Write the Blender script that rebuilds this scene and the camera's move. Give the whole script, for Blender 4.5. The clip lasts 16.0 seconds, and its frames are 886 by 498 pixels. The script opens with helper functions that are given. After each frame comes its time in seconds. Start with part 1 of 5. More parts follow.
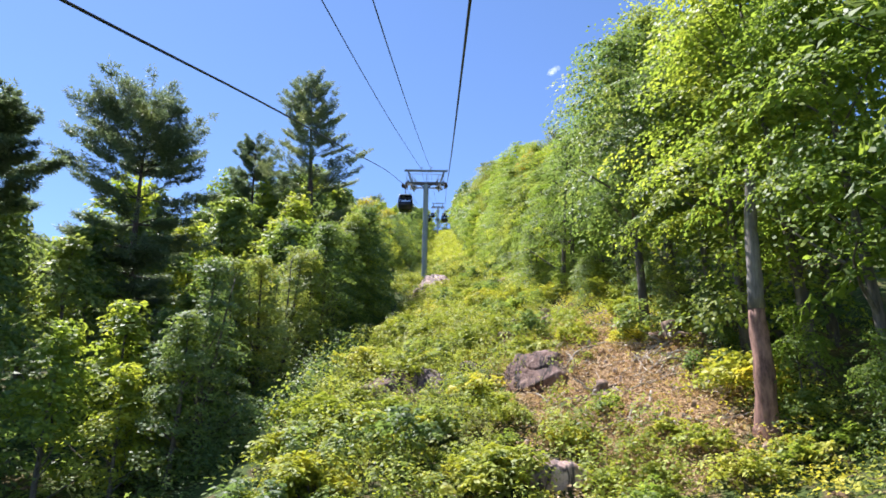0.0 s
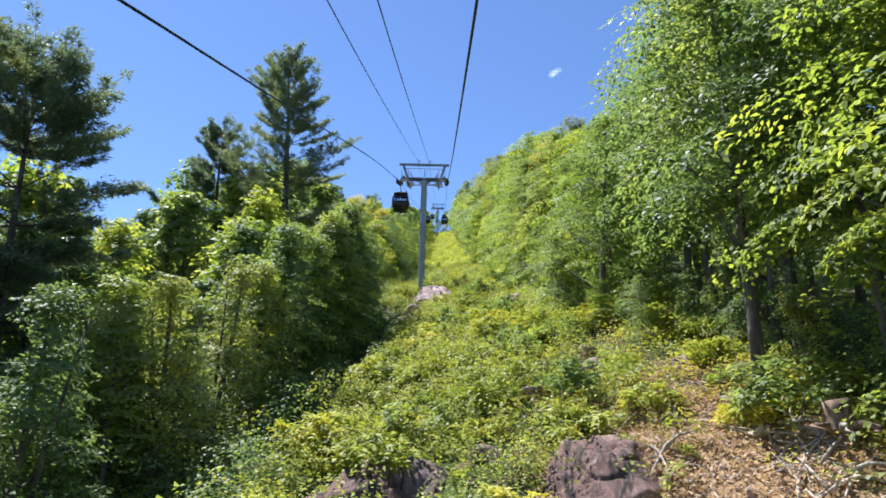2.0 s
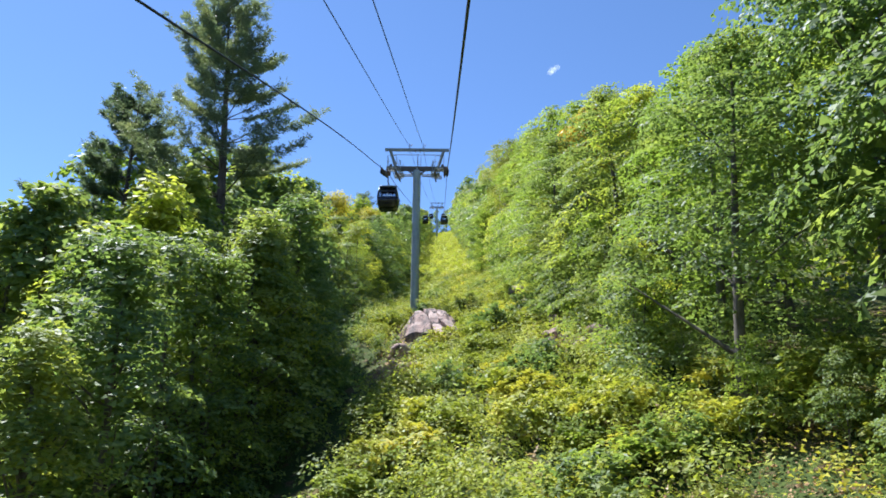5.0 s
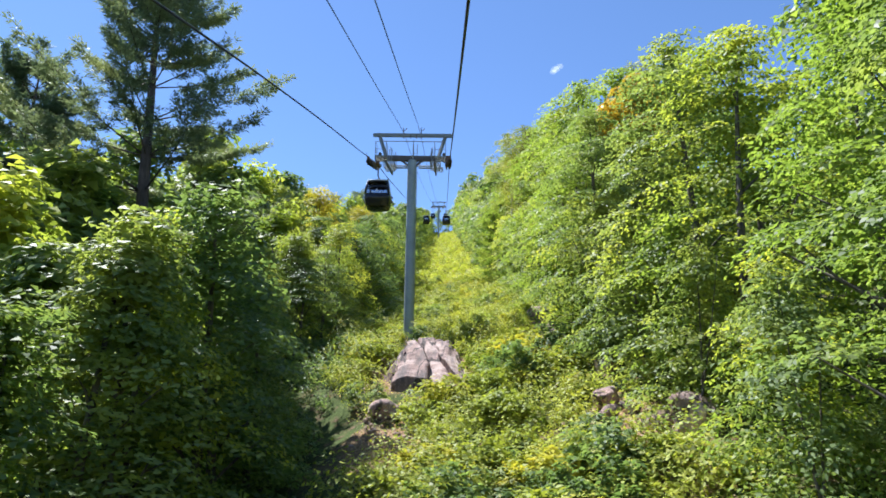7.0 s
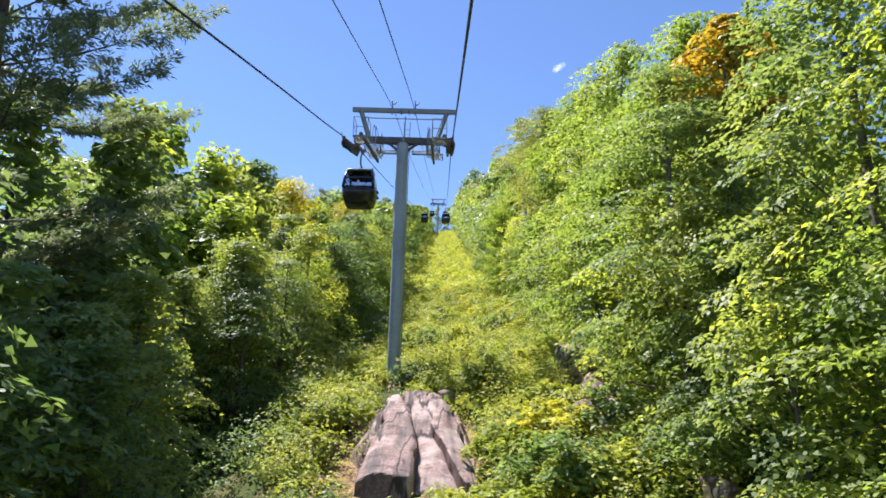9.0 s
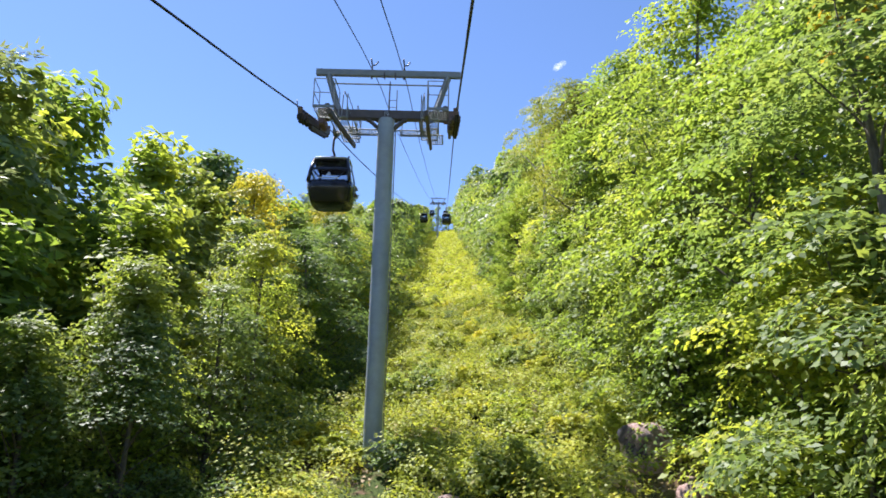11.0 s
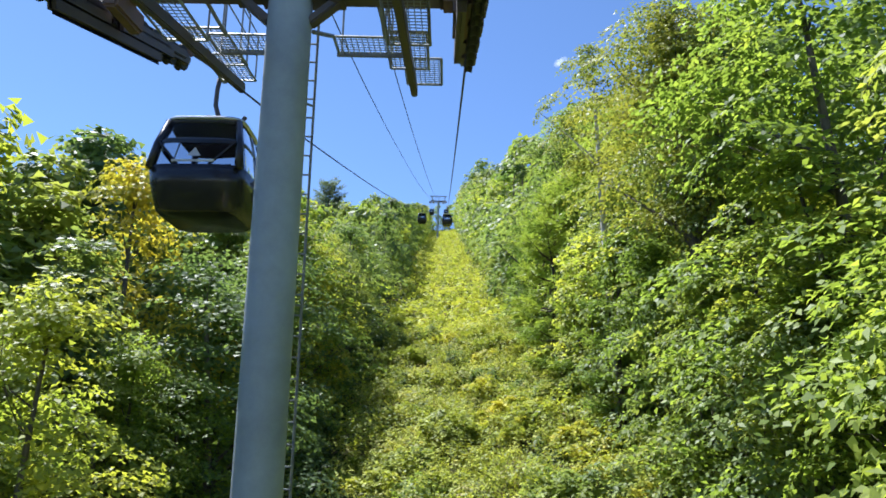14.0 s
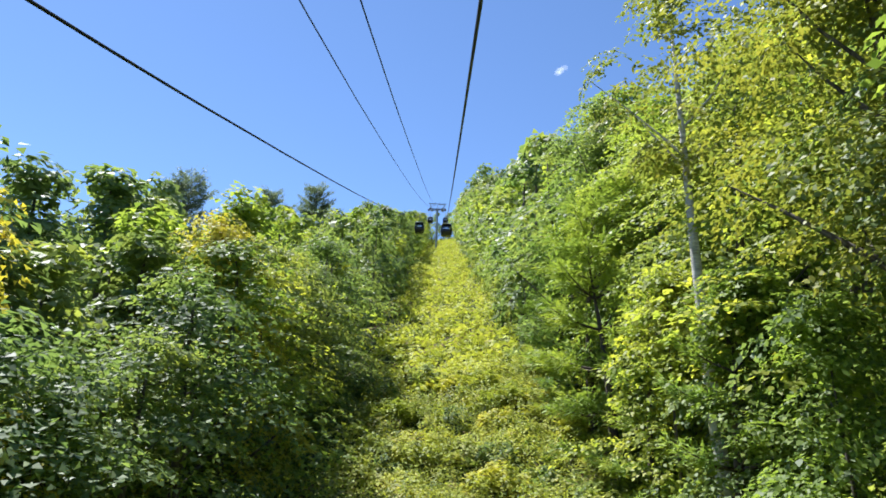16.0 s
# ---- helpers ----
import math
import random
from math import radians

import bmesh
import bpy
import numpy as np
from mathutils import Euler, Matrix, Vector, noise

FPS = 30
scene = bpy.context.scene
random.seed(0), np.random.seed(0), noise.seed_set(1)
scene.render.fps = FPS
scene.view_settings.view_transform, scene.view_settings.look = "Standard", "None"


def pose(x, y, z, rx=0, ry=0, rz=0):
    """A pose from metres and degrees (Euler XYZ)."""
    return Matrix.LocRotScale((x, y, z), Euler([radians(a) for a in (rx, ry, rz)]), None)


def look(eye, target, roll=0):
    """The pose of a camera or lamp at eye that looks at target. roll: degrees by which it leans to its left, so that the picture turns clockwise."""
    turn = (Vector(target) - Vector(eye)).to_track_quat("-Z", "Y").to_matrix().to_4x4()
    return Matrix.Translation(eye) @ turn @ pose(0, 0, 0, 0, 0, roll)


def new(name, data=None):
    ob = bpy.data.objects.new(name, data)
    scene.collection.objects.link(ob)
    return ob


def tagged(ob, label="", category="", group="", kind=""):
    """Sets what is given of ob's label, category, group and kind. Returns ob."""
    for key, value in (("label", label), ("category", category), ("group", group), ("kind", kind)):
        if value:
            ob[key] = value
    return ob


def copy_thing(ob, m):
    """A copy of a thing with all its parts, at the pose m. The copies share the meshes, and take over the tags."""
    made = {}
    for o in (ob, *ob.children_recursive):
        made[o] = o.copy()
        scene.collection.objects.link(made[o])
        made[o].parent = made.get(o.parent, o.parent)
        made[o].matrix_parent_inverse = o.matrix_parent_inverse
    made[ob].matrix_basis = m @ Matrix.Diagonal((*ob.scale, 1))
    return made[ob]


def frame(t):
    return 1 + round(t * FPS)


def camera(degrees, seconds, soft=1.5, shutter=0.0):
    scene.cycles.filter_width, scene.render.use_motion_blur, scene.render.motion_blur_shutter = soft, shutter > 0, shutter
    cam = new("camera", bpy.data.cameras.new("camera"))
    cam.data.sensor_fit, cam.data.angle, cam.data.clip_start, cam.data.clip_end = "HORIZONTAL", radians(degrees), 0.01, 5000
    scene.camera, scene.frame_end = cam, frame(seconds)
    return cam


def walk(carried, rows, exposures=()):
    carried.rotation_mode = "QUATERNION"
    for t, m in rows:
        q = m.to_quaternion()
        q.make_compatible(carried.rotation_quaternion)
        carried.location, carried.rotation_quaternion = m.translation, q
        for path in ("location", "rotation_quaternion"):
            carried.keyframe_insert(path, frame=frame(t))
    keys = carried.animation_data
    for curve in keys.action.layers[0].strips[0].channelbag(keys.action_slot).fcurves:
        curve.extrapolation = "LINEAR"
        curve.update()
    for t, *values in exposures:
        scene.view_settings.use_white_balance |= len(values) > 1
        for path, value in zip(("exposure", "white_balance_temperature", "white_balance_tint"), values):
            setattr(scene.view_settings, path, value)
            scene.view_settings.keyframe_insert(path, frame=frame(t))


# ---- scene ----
cam = camera(65.5, 16.0, soft=1.7)
METRES, EYE, TILT, LEAN, TURN = 92.0, 10.0, 16.0, 0.0, 0.0
EXPOSURE = 1.18
# seconds, stops, kelvin, tint: the clip camera's white balance drifts a little
BALANCE = [(0, EXPOSURE + 0.15, 5770, 17), (1, EXPOSURE + 0.08, 5720, 17), (1.8, EXPOSURE - 0.04, 5600, 16), (3, EXPOSURE - 0.02, 5480, 13), (4.2, EXPOSURE - 0.02, 5480, 12), (6.5, EXPOSURE + 0.07, 5620, 12), (8.2, EXPOSURE + 0.12, 5680, 15), (9, EXPOSURE + 0.16, 5850, 18), (10, EXPOSURE + 0.2, 5970, 19), (12.4, EXPOSURE + 0.15, 5600, 14), (13.5, EXPOSURE + 0.03, 5520, 13), (14.5, EXPOSURE + 0.05, 5670, 13), (16, EXPOSURE + 0, 5720, 12)]
ROWS = [
    (0.0, 0.0, 0.0, 0.0, 0.0, 0.0, 0.0),
    (0.5, 0.0001, 0.0326, 0.0013, 0.0, 0.09, -0.39),
    (1.0, -0.0001, 0.0651, 0.0028, -0.03, 0.07, -0.6),
    (1.5, -0.0005, 0.0972, 0.004, -0.04, 0.09, -0.63),
    (2.0, -0.0008, 0.1292, 0.0054, -0.04, 0.14, -0.42),
    (2.5, -0.0007, 0.1614, 0.0069, -0.04, 0.17, -0.06),
    (3.0, -0.0004, 0.1934, 0.0086, -0.02, 0.09, 0.19),
    (3.5, -0.0, 0.2252, 0.0101, -0.04, 0.0, 0.37),
    (4.0, 0.0002, 0.2567, 0.0115, -0.07, 0.09, 0.3),
    (6.5, 0.0006, 0.4148, 0.0202, 0.1, 0.1, 0.24),
    (7.0, 0.0009, 0.4469, 0.0221, 0.15, 0.06, 0.19),
    (7.5, 0.0011, 0.4786, 0.024, 0.13, 0.06, 0.04),
    (8.0, 0.0013, 0.51, 0.0259, 0.12, -0.03, -0.36),
    (8.5, 0.0012, 0.5433, 0.0283, 0.08, -0.08, -0.69),
    (9.0, 0.0009, 0.5741, 0.0304, 0.06, -0.16, -0.76),
    (9.5, 0.0006, 0.6023, 0.0325, 0.04, -0.26, -0.52),
    (10.0, 0.0003, 0.633, 0.0345, 0.05, -0.23, -0.45),
    (12.5, 0.0014, 0.7851, 0.0452, 0.16, -0.33, -0.98),
    (13.0, 0.001, 0.8165, 0.0479, 0.14, -0.41, -1.01),
    (13.5, 0.0006, 0.8473, 0.0505, 0.14, -0.5, -0.76),
    (14.0, 0.0004, 0.8778, 0.0532, 0.15, -0.45, -0.45),
    (14.5, 0.0005, 0.9084, 0.0558, 0.18, -0.2, -0.27),
    (15.0, 0.0006, 0.9392, 0.0586, 0.16, 0.09, -0.28),
    (15.5, 0.0006, 0.9689, 0.061, 0.11, 0.27, -0.58),
    (16.0, 0.0005, 0.9979, 0.0622, 0.06, 0.17, -0.95),
]
walk(cam, [(t, pose(0, 0, EYE, TILT, LEAN, TURN) @ pose(METRES * x, METRES * y, METRES * z, 90 + pitch, roll, yaw)) for t, x, y, z, yaw, pitch, roll in ROWS], BALANCE)

# ---- world and sun ----
SUN_ELEVATION, SUN_AZIMUTH = 60.0, 315.0   # degrees; azimuth clockwise from +y
world = bpy.data.worlds.new("world")
scene.world = world
world.use_nodes = True
wn = world.node_tree
sky = wn.nodes.new("ShaderNodeTexSky")
sky.sky_type, sky.sun_disc = "NISHITA", False
sky.sun_elevation, sky.sun_rotation = radians(SUN_ELEVATION), radians(SUN_AZIMUTH)
sky.altitude, sky.air_density, sky.dust_density, sky.ozone_density = 900, 1.0, 0.2, 4.0
wn.links.new(sky.outputs[0], wn.nodes["Background"].inputs[0])
wn.nodes["Background"].inputs[1].default_value = 0.077
sun = new("sun", bpy.data.lights.new("sun", "SUN"))
sun.data.energy, sun.data.angle, sun.data.color = 5.0, radians(0.53), (1.0, 0.925, 0.80)
az, el = radians(SUN_AZIMUTH), radians(SUN_ELEVATION)
SUN_DIR = Vector((math.sin(az) * math.cos(el), math.cos(az) * math.cos(el), math.sin(el)))
sun.matrix_world = look(SUN_DIR * 100 + Vector((0, 60, 30)), (0, 60, 30))


# ---- materials ----
def material(name):
    m = bpy.data.materials.new(name)
    m.use_nodes = True
    t = m.node_tree
    return m, t, t.nodes["Principled BSDF"]


def node(t, kind, **values):
    n = t.nodes.new(kind)
    for key, value in values.items():
        n.inputs[key.replace("_", " ")].default_value = value
    return n


def ramp(t, source, stops):
    r = t.nodes.new("ShaderNodeValToRGB")
    while len(r.color_ramp.elements) < len(stops):
        r.color_ramp.elements.new(0.5)
    for e, (p, c) in zip(r.color_ramp.elements, stops):
        e.position, e.color = p, (*c, 1)
    t.links.new(source, r.inputs[0])
    return r.outputs[0]


def mixed(t, fac, a, b, mode="MIX"):
    m = t.nodes.new("ShaderNodeMix")
    m.data_type, m.blend_type = "RGBA", mode
    for socket, value in ((m.inputs[0], fac), (m.inputs[6], a), (m.inputs[7], b)):
        if isinstance(value, (int, float)):
            socket.default_value = value
        elif isinstance(value, tuple):
            socket.default_value = (*value, 1)
        else:
            t.links.new(value, socket)
    return m.outputs[2]


def noise_of(t, scale, detail=3.0, where="Object", rough=0.55):
    c = t.nodes.new("ShaderNodeTexCoord")
    n = node(t, "ShaderNodeTexNoise", Scale=scale, Detail=detail, Roughness=rough)
    t.links.new(c.outputs[where], n.inputs["Vector"])
    return n.outputs[0]


def bump(t, height, strength, distance, bsdf):
    b = node(t, "ShaderNodeBump", Strength=strength, Distance=distance)
    t.links.new(height, b.inputs["Height"])
    t.links.new(b.outputs[0], bsdf.inputs["Normal"])


def leaf_material(name, dark, light, turned, turned_share=0.3, through_share=0.35, rough=0.42, patch=0.55, even=0.0, accent=None, sheen=0.35):
    """Leaves: hue by leaf, by branch (noise) and by plant; some light passes through."""
    m, t, p = material(name)
    info, geo = t.nodes.new("ShaderNodeObjectInfo"), t.nodes.new("ShaderNodeNewGeometry")
    by_leaf = ramp(t, geo.outputs["Random Per Island"], [(0.0, tuple((0.75 - 0.35 * even) * a + (0.25 + 0.35 * even) * b for a, b in zip(dark, light))), (0.8, tuple(0.25 * a + 0.75 * b for a, b in zip(dark, light))), (1.0, tuple(min(1, c * (1.12 - 0.15 * even)) for c in light))])
    spread = node(t, "ShaderNodeMath")
    spread.operation = "MULTIPLY_ADD"
    t.links.new(info.outputs["Random"], spread.inputs[0])
    spread.inputs[1].default_value = 0.22
    t.links.new(noise_of(t, patch, 2.0), spread.inputs[2])
    share = ramp(t, spread.outputs[0], [(max(0.0, 0.72 - turned_share * 0.5), (0, 0, 0)), (0.92 - turned_share * 0.3, (1, 1, 1))])
    colour = mixed(t, share, by_leaf, turned)
    if accent:
        colour = mixed(t, ramp(t, noise_of(t, patch * 1.7, 4.0, rough=0.65), [(0.56, (0, 0, 0)), (0.72, (0.6, 0.6, 0.6))]), colour, accent)
    shade = ramp(t, info.outputs["Random"], [(0.0, (0.84, 0.85, 0.90)), (0.5, (1.07, 1.0, 1.0)), (1.0, (1.20, 1.06, 0.95))])
    colour = mixed(t, 1.0, colour, shade, "MULTIPLY")
    t.links.new(colour, p.inputs["Base Color"])
    p.inputs["Roughness"].default_value = rough + 0.08
    p.inputs["Specular IOR Level"].default_value = sheen
    tr = t.nodes.new("ShaderNodeBsdfTranslucent")
    t.links.new(mixed(t, 1.0, colour, (1.55, 1.50, 0.90), "MULTIPLY"), tr.inputs[0])
    mix = t.nodes.new("ShaderNodeMixShader")
    mix.inputs[0].default_value = through_share
    t.links.new(p.outputs[0], mix.inputs[1])
    t.links.new(tr.outputs[0], mix.inputs[2])
    t.links.new(mix.outputs[0], t.nodes["Material Output"].inputs[0])
    return m


def bark_material(name, dark, light, scale=6.0, stretch=0.18, ring=False):
    m, t, p = material(name)
    c = t.nodes.new("ShaderNodeTexCoord")
    mp = t.nodes.new("ShaderNodeMapping")
    mp.inputs["Scale"].default_value = (1, 1, 6.0) if ring else (1, 1, stretch)
    t.links.new(c.outputs["Object"], mp.inputs[0])
    n = node(t, "ShaderNodeTexNoise", Scale=scale, Detail=5.0, Roughness=0.65)
    t.links.new(mp.outputs[0], n.inputs["Vector"])
    colour = ramp(t, n.outputs[0], [(0.35, dark), (0.62, light)])
    blotch = ramp(t, noise_of(t, 0.9, 3.0), [(0.4, (0.8, 0.8, 0.8)), (0.65, (1.1, 1.1, 1.1))])
    t.links.new(mixed(t, 1.0, colour, blotch, "MULTIPLY"), p.inputs["Base Color"])
    p.inputs["Roughness"].default_value = 0.9
    bump(t, n.outputs[0], 0.7, 0.03, p)
    return m


MAPLE = leaf_material("maple_leaves", (0.085, 0.150, 0.030), (0.270, 0.370, 0.060), (0.335, 0.395, 0.060), 0.22, 0.55, 0.45, sheen=0.4)
# beech green; on two maples of the hollow it stands in for shade
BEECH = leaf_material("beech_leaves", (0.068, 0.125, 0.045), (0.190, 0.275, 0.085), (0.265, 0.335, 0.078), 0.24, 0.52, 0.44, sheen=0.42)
POPLAR = leaf_material("poplar_leaves", (0.085, 0.145, 0.050), (0.220, 0.300, 0.100), (0.290, 0.345, 0.080), 0.2, 0.42, 0.46)
GOLD = leaf_material("yellowing_leaves", (0.135, 0.175, 0.034), (0.310, 0.355, 0.055), (0.410, 0.405, 0.050), 0.34, 0.44, 0.47)
TURNED = leaf_material("turning_leaves", (0.22, 0.20, 0.025), (0.42, 0.33, 0.030), (0.46, 0.26, 0.022), 0.3, 0.42)
NEEDLES = leaf_material("pine_needles", (0.085, 0.135, 0.098), (0.205, 0.270, 0.170), (0.250, 0.300, 0.150), 0.22, 0.34, 0.45, sheen=0.45)
FIR = leaf_material("fir_needles", (0.090, 0.170, 0.040), (0.220, 0.340, 0.065), (0.290, 0.390, 0.060), 0.3, 0.34, 0.5)
SHRUB = leaf_material("shrub_leaves", (0.085, 0.130, 0.020), (0.360, 0.430, 0.058), (0.480, 0.480, 0.062), 0.24, 0.36, 0.5, 0.7, 0.0, None, 0.35)
HERB = leaf_material("herb_leaves", (0.100, 0.145, 0.026), (0.410, 0.505, 0.072), (0.450, 0.500, 0.074), 0.18, 0.32, 0.55, 0.42, 0.0, (0.40, 0.345, 0.12), 0.3)
FERN = leaf_material("fern_fronds", (0.200, 0.230, 0.070), (0.470, 0.480, 0.170), (0.520, 0.420, 0.150), 0.3, 0.3, 0.6, 0.5, sheen=0.25)
STRAW = leaf_material("dry_stalks", (0.24, 0.175, 0.095), (0.56, 0.45, 0.28), (0.44, 0.29, 0.15), 0.3, 0.25, 0.7, 0.5)
LITTER = leaf_material("leaf_litter", (0.22, 0.135, 0.075), (0.44, 0.30, 0.175), (0.38, 0.225, 0.115), 0.3, 0.15, 0.75, 0.8, sheen=0.2)
OAK = leaf_material("oak_leaves", (0.075, 0.120, 0.030), (0.185, 0.250, 0.055), (0.240, 0.275, 0.050), 0.2, 0.42, 0.45, sheen=0.35)
BARK = bark_material("bark_grey_brown", (0.055, 0.045, 0.036), (0.17, 0.145, 0.12))
PINE_BARK = bark_material("bark_pine", (0.035, 0.027, 0.022), (0.12, 0.09, 0.075))
RED_BARK = bark_material("bark_red_brown", (0.085, 0.040, 0.030), (0.37, 0.205, 0.15), 5.0, 0.3)
BIRCH_BARK = bark_material("bark_birch", (0.30, 0.28, 0.25), (0.66, 0.63, 0.58), 3.0, 1.0, True)
GREY_WOOD = bark_material("weathered_grey_wood", (0.085, 0.075, 0.065), (0.25, 0.22, 0.19), 7.0)
ROOT_WOOD = bark_material("root_wood", (0.075, 0.045, 0.030), (0.30, 0.20, 0.14), 8.0)
DEAD_WOOD = bark_material("dead_wood", (0.22, 0.18, 0.14), (0.58, 0.50, 0.41), 8.0)


def ground_material():
    m, t, p = material("forest_floor")
    big, mid, fine = noise_of(t, 0.25, 4.0), noise_of(t, 1.7, 5.0), noise_of(t, 14.0, 4.0)
    soil = ramp(t, fine, [(0.3, (0.050, 0.034, 0.020)), (0.5, (0.115, 0.075, 0.045)), (0.7, (0.22, 0.15, 0.095))])
    moss = ramp(t, fine, [(0.3, (0.025, 0.042, 0.012)), (0.7, (0.085, 0.115, 0.026))])
    colour = mixed(t, ramp(t, mid, [(0.32, (0, 0, 0)), (0.46, (1, 1, 1))]), soil, moss)
    dry = ramp(t, fine, [(0.3, (0.13, 0.075, 0.038)), (0.7, (0.36, 0.23, 0.125))])
    colour = mixed(t, ramp(t, big, [(0.54, (0, 0, 0)), (0.70, (0.7, 0.7, 0.7))]), colour, dry)
    # places where the soil lies open: the dug bank, the ledge below the tower and two scars under it
    c = t.nodes.new("ShaderNodeTexCoord")
    for centre, radii in (((6.7, 27.5, 12.5), (7.6, 18.0, 20.0)), ((-1.0, 75.5, 27.5), (6.0, 9.0, 20.0)), ((-2.2, 64.6, 23.5), (3.2, 4.2, 20.0)), ((6.2, 60.0, 24.0), (3.2, 9.0, 20.0))):
        mp = t.nodes.new("ShaderNodeMapping")
        mp.vector_type = "TEXTURE"
        mp.inputs["Location"].default_value, mp.inputs["Scale"].default_value = centre, radii
        t.links.new(c.outputs["Object"], mp.inputs[0])
        far = t.nodes.new("ShaderNodeVectorMath")
        far.operation = "LENGTH"
        t.links.new(mp.outputs[0], far.inputs[0])
        uneven = node(t, "ShaderNodeMath")
        uneven.operation = "MULTIPLY_ADD"
        t.links.new(mid, uneven.inputs[0])
        uneven.inputs[1].default_value = 0.5
        t.links.new(far.outputs["Value"], uneven.inputs[2])
        dug = ramp(t, fine, [(0.3, (0.12, 0.070, 0.034)), (0.5, (0.26, 0.165, 0.085)), (0.7, (0.46, 0.33, 0.19))])
        colour = mixed(t, ramp(t, uneven.outputs[0], [(0.64, (0.95, 0.95, 0.95)), (0.80, (0, 0, 0))]), colour, dug)
    t.links.new(colour, p.inputs["Base Color"])
    p.inputs["Roughness"].default_value = 0.95
    p.inputs["Specular IOR Level"].default_value = 0.15
    bump(t, fine, 0.8, 0.08, p)
    return m


def rock_material(name, pale=1.0, tint=(1.0, 1.0, 1.0), spots=(0.055, 0.050, 0.045)):
    m, t, p = material(name)
    c = t.nodes.new("ShaderNodeTexCoord")
    mp = t.nodes.new("ShaderNodeMapping")
    mp.inputs["Scale"].default_value = (1.6, 0.35, 0.35)
    t.links.new(c.outputs["Object"], mp.inputs[0])
    streak = node(t, "ShaderNodeTexNoise", Scale=1.6, Detail=6.0, Roughness=0.6)
    t.links.new(mp.outputs[0], streak.inputs["Vector"])
    grain = noise_of(t, 16.0, 6.0, rough=0.75)
    lichen = noise_of(t, 2.6, 7.0, rough=0.7)
    colour = ramp(t, grain, [(0.3, (0.10, 0.064, 0.054)), (0.55, (0.27, 0.180, 0.155)), (0.75, (0.46, 0.345, 0.305))])
    colour = mixed(t, ramp(t, noise_of(t, 0.9, 5.0, rough=0.6), [(0.5, (0, 0, 0)), (0.62, (0.7, 0.7, 0.7))]), colour, (0.50, 0.395, 0.35))
    colour = mixed(t, ramp(t, streak.outputs[0], [(0.36, (1, 1, 1)), (0.5, (0, 0, 0))]), colour, (0.115, 0.090, 0.085))
    colour = mixed(t, ramp(t, lichen, [(0.60, (0, 0, 0)), (0.66, (0.8, 0.8, 0.8))]), colour, spots)
    mp2 = t.nodes.new("ShaderNodeMapping")
    mp2.inputs["Scale"].default_value = (0.85, 0.14, 0.2)
    t.links.new(c.outputs["Object"], mp2.inputs[0])
    seam = node(t, "ShaderNodeTexNoise", Scale=1.3, Detail=4.0, Roughness=0.5)
    t.links.new(mp2.outputs[0], seam.inputs["Vector"])
    line = ramp(t, seam.outputs[0], [(0.455, (0, 0, 0)), (0.475, (1, 1, 1)), (0.49, (1, 1, 1)), (0.51, (0, 0, 0))])
    colour = mixed(t, line, colour, (0.05, 0.038, 0.035))
    t.links.new(mixed(t, 1.0, colour, tuple(pale * c for c in tint), "MULTIPLY"), p.inputs["Base Color"])
    p.inputs["Roughness"].default_value = 0.88
    bump(t, mixed(t, 0.5, streak.outputs[0], grain), 0.9, 0.12, p)
    return m


def metal_material(name, colour, rough, metal, wear=0.15, scale=3.0):
    m, t, p = material(name)
    n = noise_of(t, scale, 6.0, rough=0.7)
    t.links.new(ramp(t, n, [(0.3, tuple(c * (1 - wear) for c in colour)), (0.7, tuple(min(1, c * (1 + wear)) for c in colour))]), p.inputs["Base Color"])
    t.links.new(ramp(t, n, [(0.3, (rough * 0.8,) * 3), (0.7, (min(1, rough * 1.2),) * 3)]), p.inputs["Roughness"])
    p.inputs["Metallic"].default_value = metal
    bump(t, noise_of(t, 40.0, 3.0), 0.08, 0.005, p)
    return m


BROWN_ROCK = rock_material("brown_rock", 0.60, (1.12, 0.97, 0.88), (0.62, 0.58, 0.54))
GROUND, ROCK, PALE_ROCK, SLAB_ROCK = ground_material(), rock_material("granite", 0.85), rock_material("pale_granite", 1.6), rock_material("pink_granite", 1.05)
SOIL_STONE, _t, _p = material("soil_and_stones")
_t.links.new(mixed(_t, 0.75, ramp(_t, _t.nodes.new("ShaderNodeNewGeometry").outputs["Random Per Island"], [(0.0, (0.16, 0.10, 0.065)), (0.6, (0.34, 0.24, 0.175)), (1.0, (0.50, 0.41, 0.35))]), ramp(_t, noise_of(_t, 9.0, 5.0), [(0.3, (0.12, 0.08, 0.05)), (0.7, (0.45, 0.34, 0.26))])), _p.inputs["Base Color"])
_p.inputs["Roughness"].default_value = 0.95
GALVANISED = metal_material("galvanised_steel", (0.30, 0.345, 0.39), 0.6, 0.1, 0.22, 0.9)
DARK_STEEL = metal_material("weathered_steel", (0.100, 0.085, 0.082), 0.6, 0.4, 0.3)
RUSTY_STEEL = metal_material("rust_brown_steel", (0.165, 0.110, 0.092), 0.7, 0.2, 0.35)
GREY_STEEL = metal_material("grey_steel", (0.21, 0.225, 0.235), 0.6, 0.25, 0.2)
RUBBER = metal_material("black_rubber", (0.02, 0.02, 0.021), 0.75, 0.0, 0.3)
ROPE_STEEL = metal_material("rope_steel", (0.022, 0.022, 0.026), 0.55, 0.6, 0.3, 20.0)
CABIN_PAINT = metal_material("cabin_black_paint", (0.016, 0.016, 0.022), 0.22, 0.0, 0.15)
ALUMINIUM = metal_material("aluminium", (0.55, 0.56, 0.58), 0.35, 0.9, 0.1)
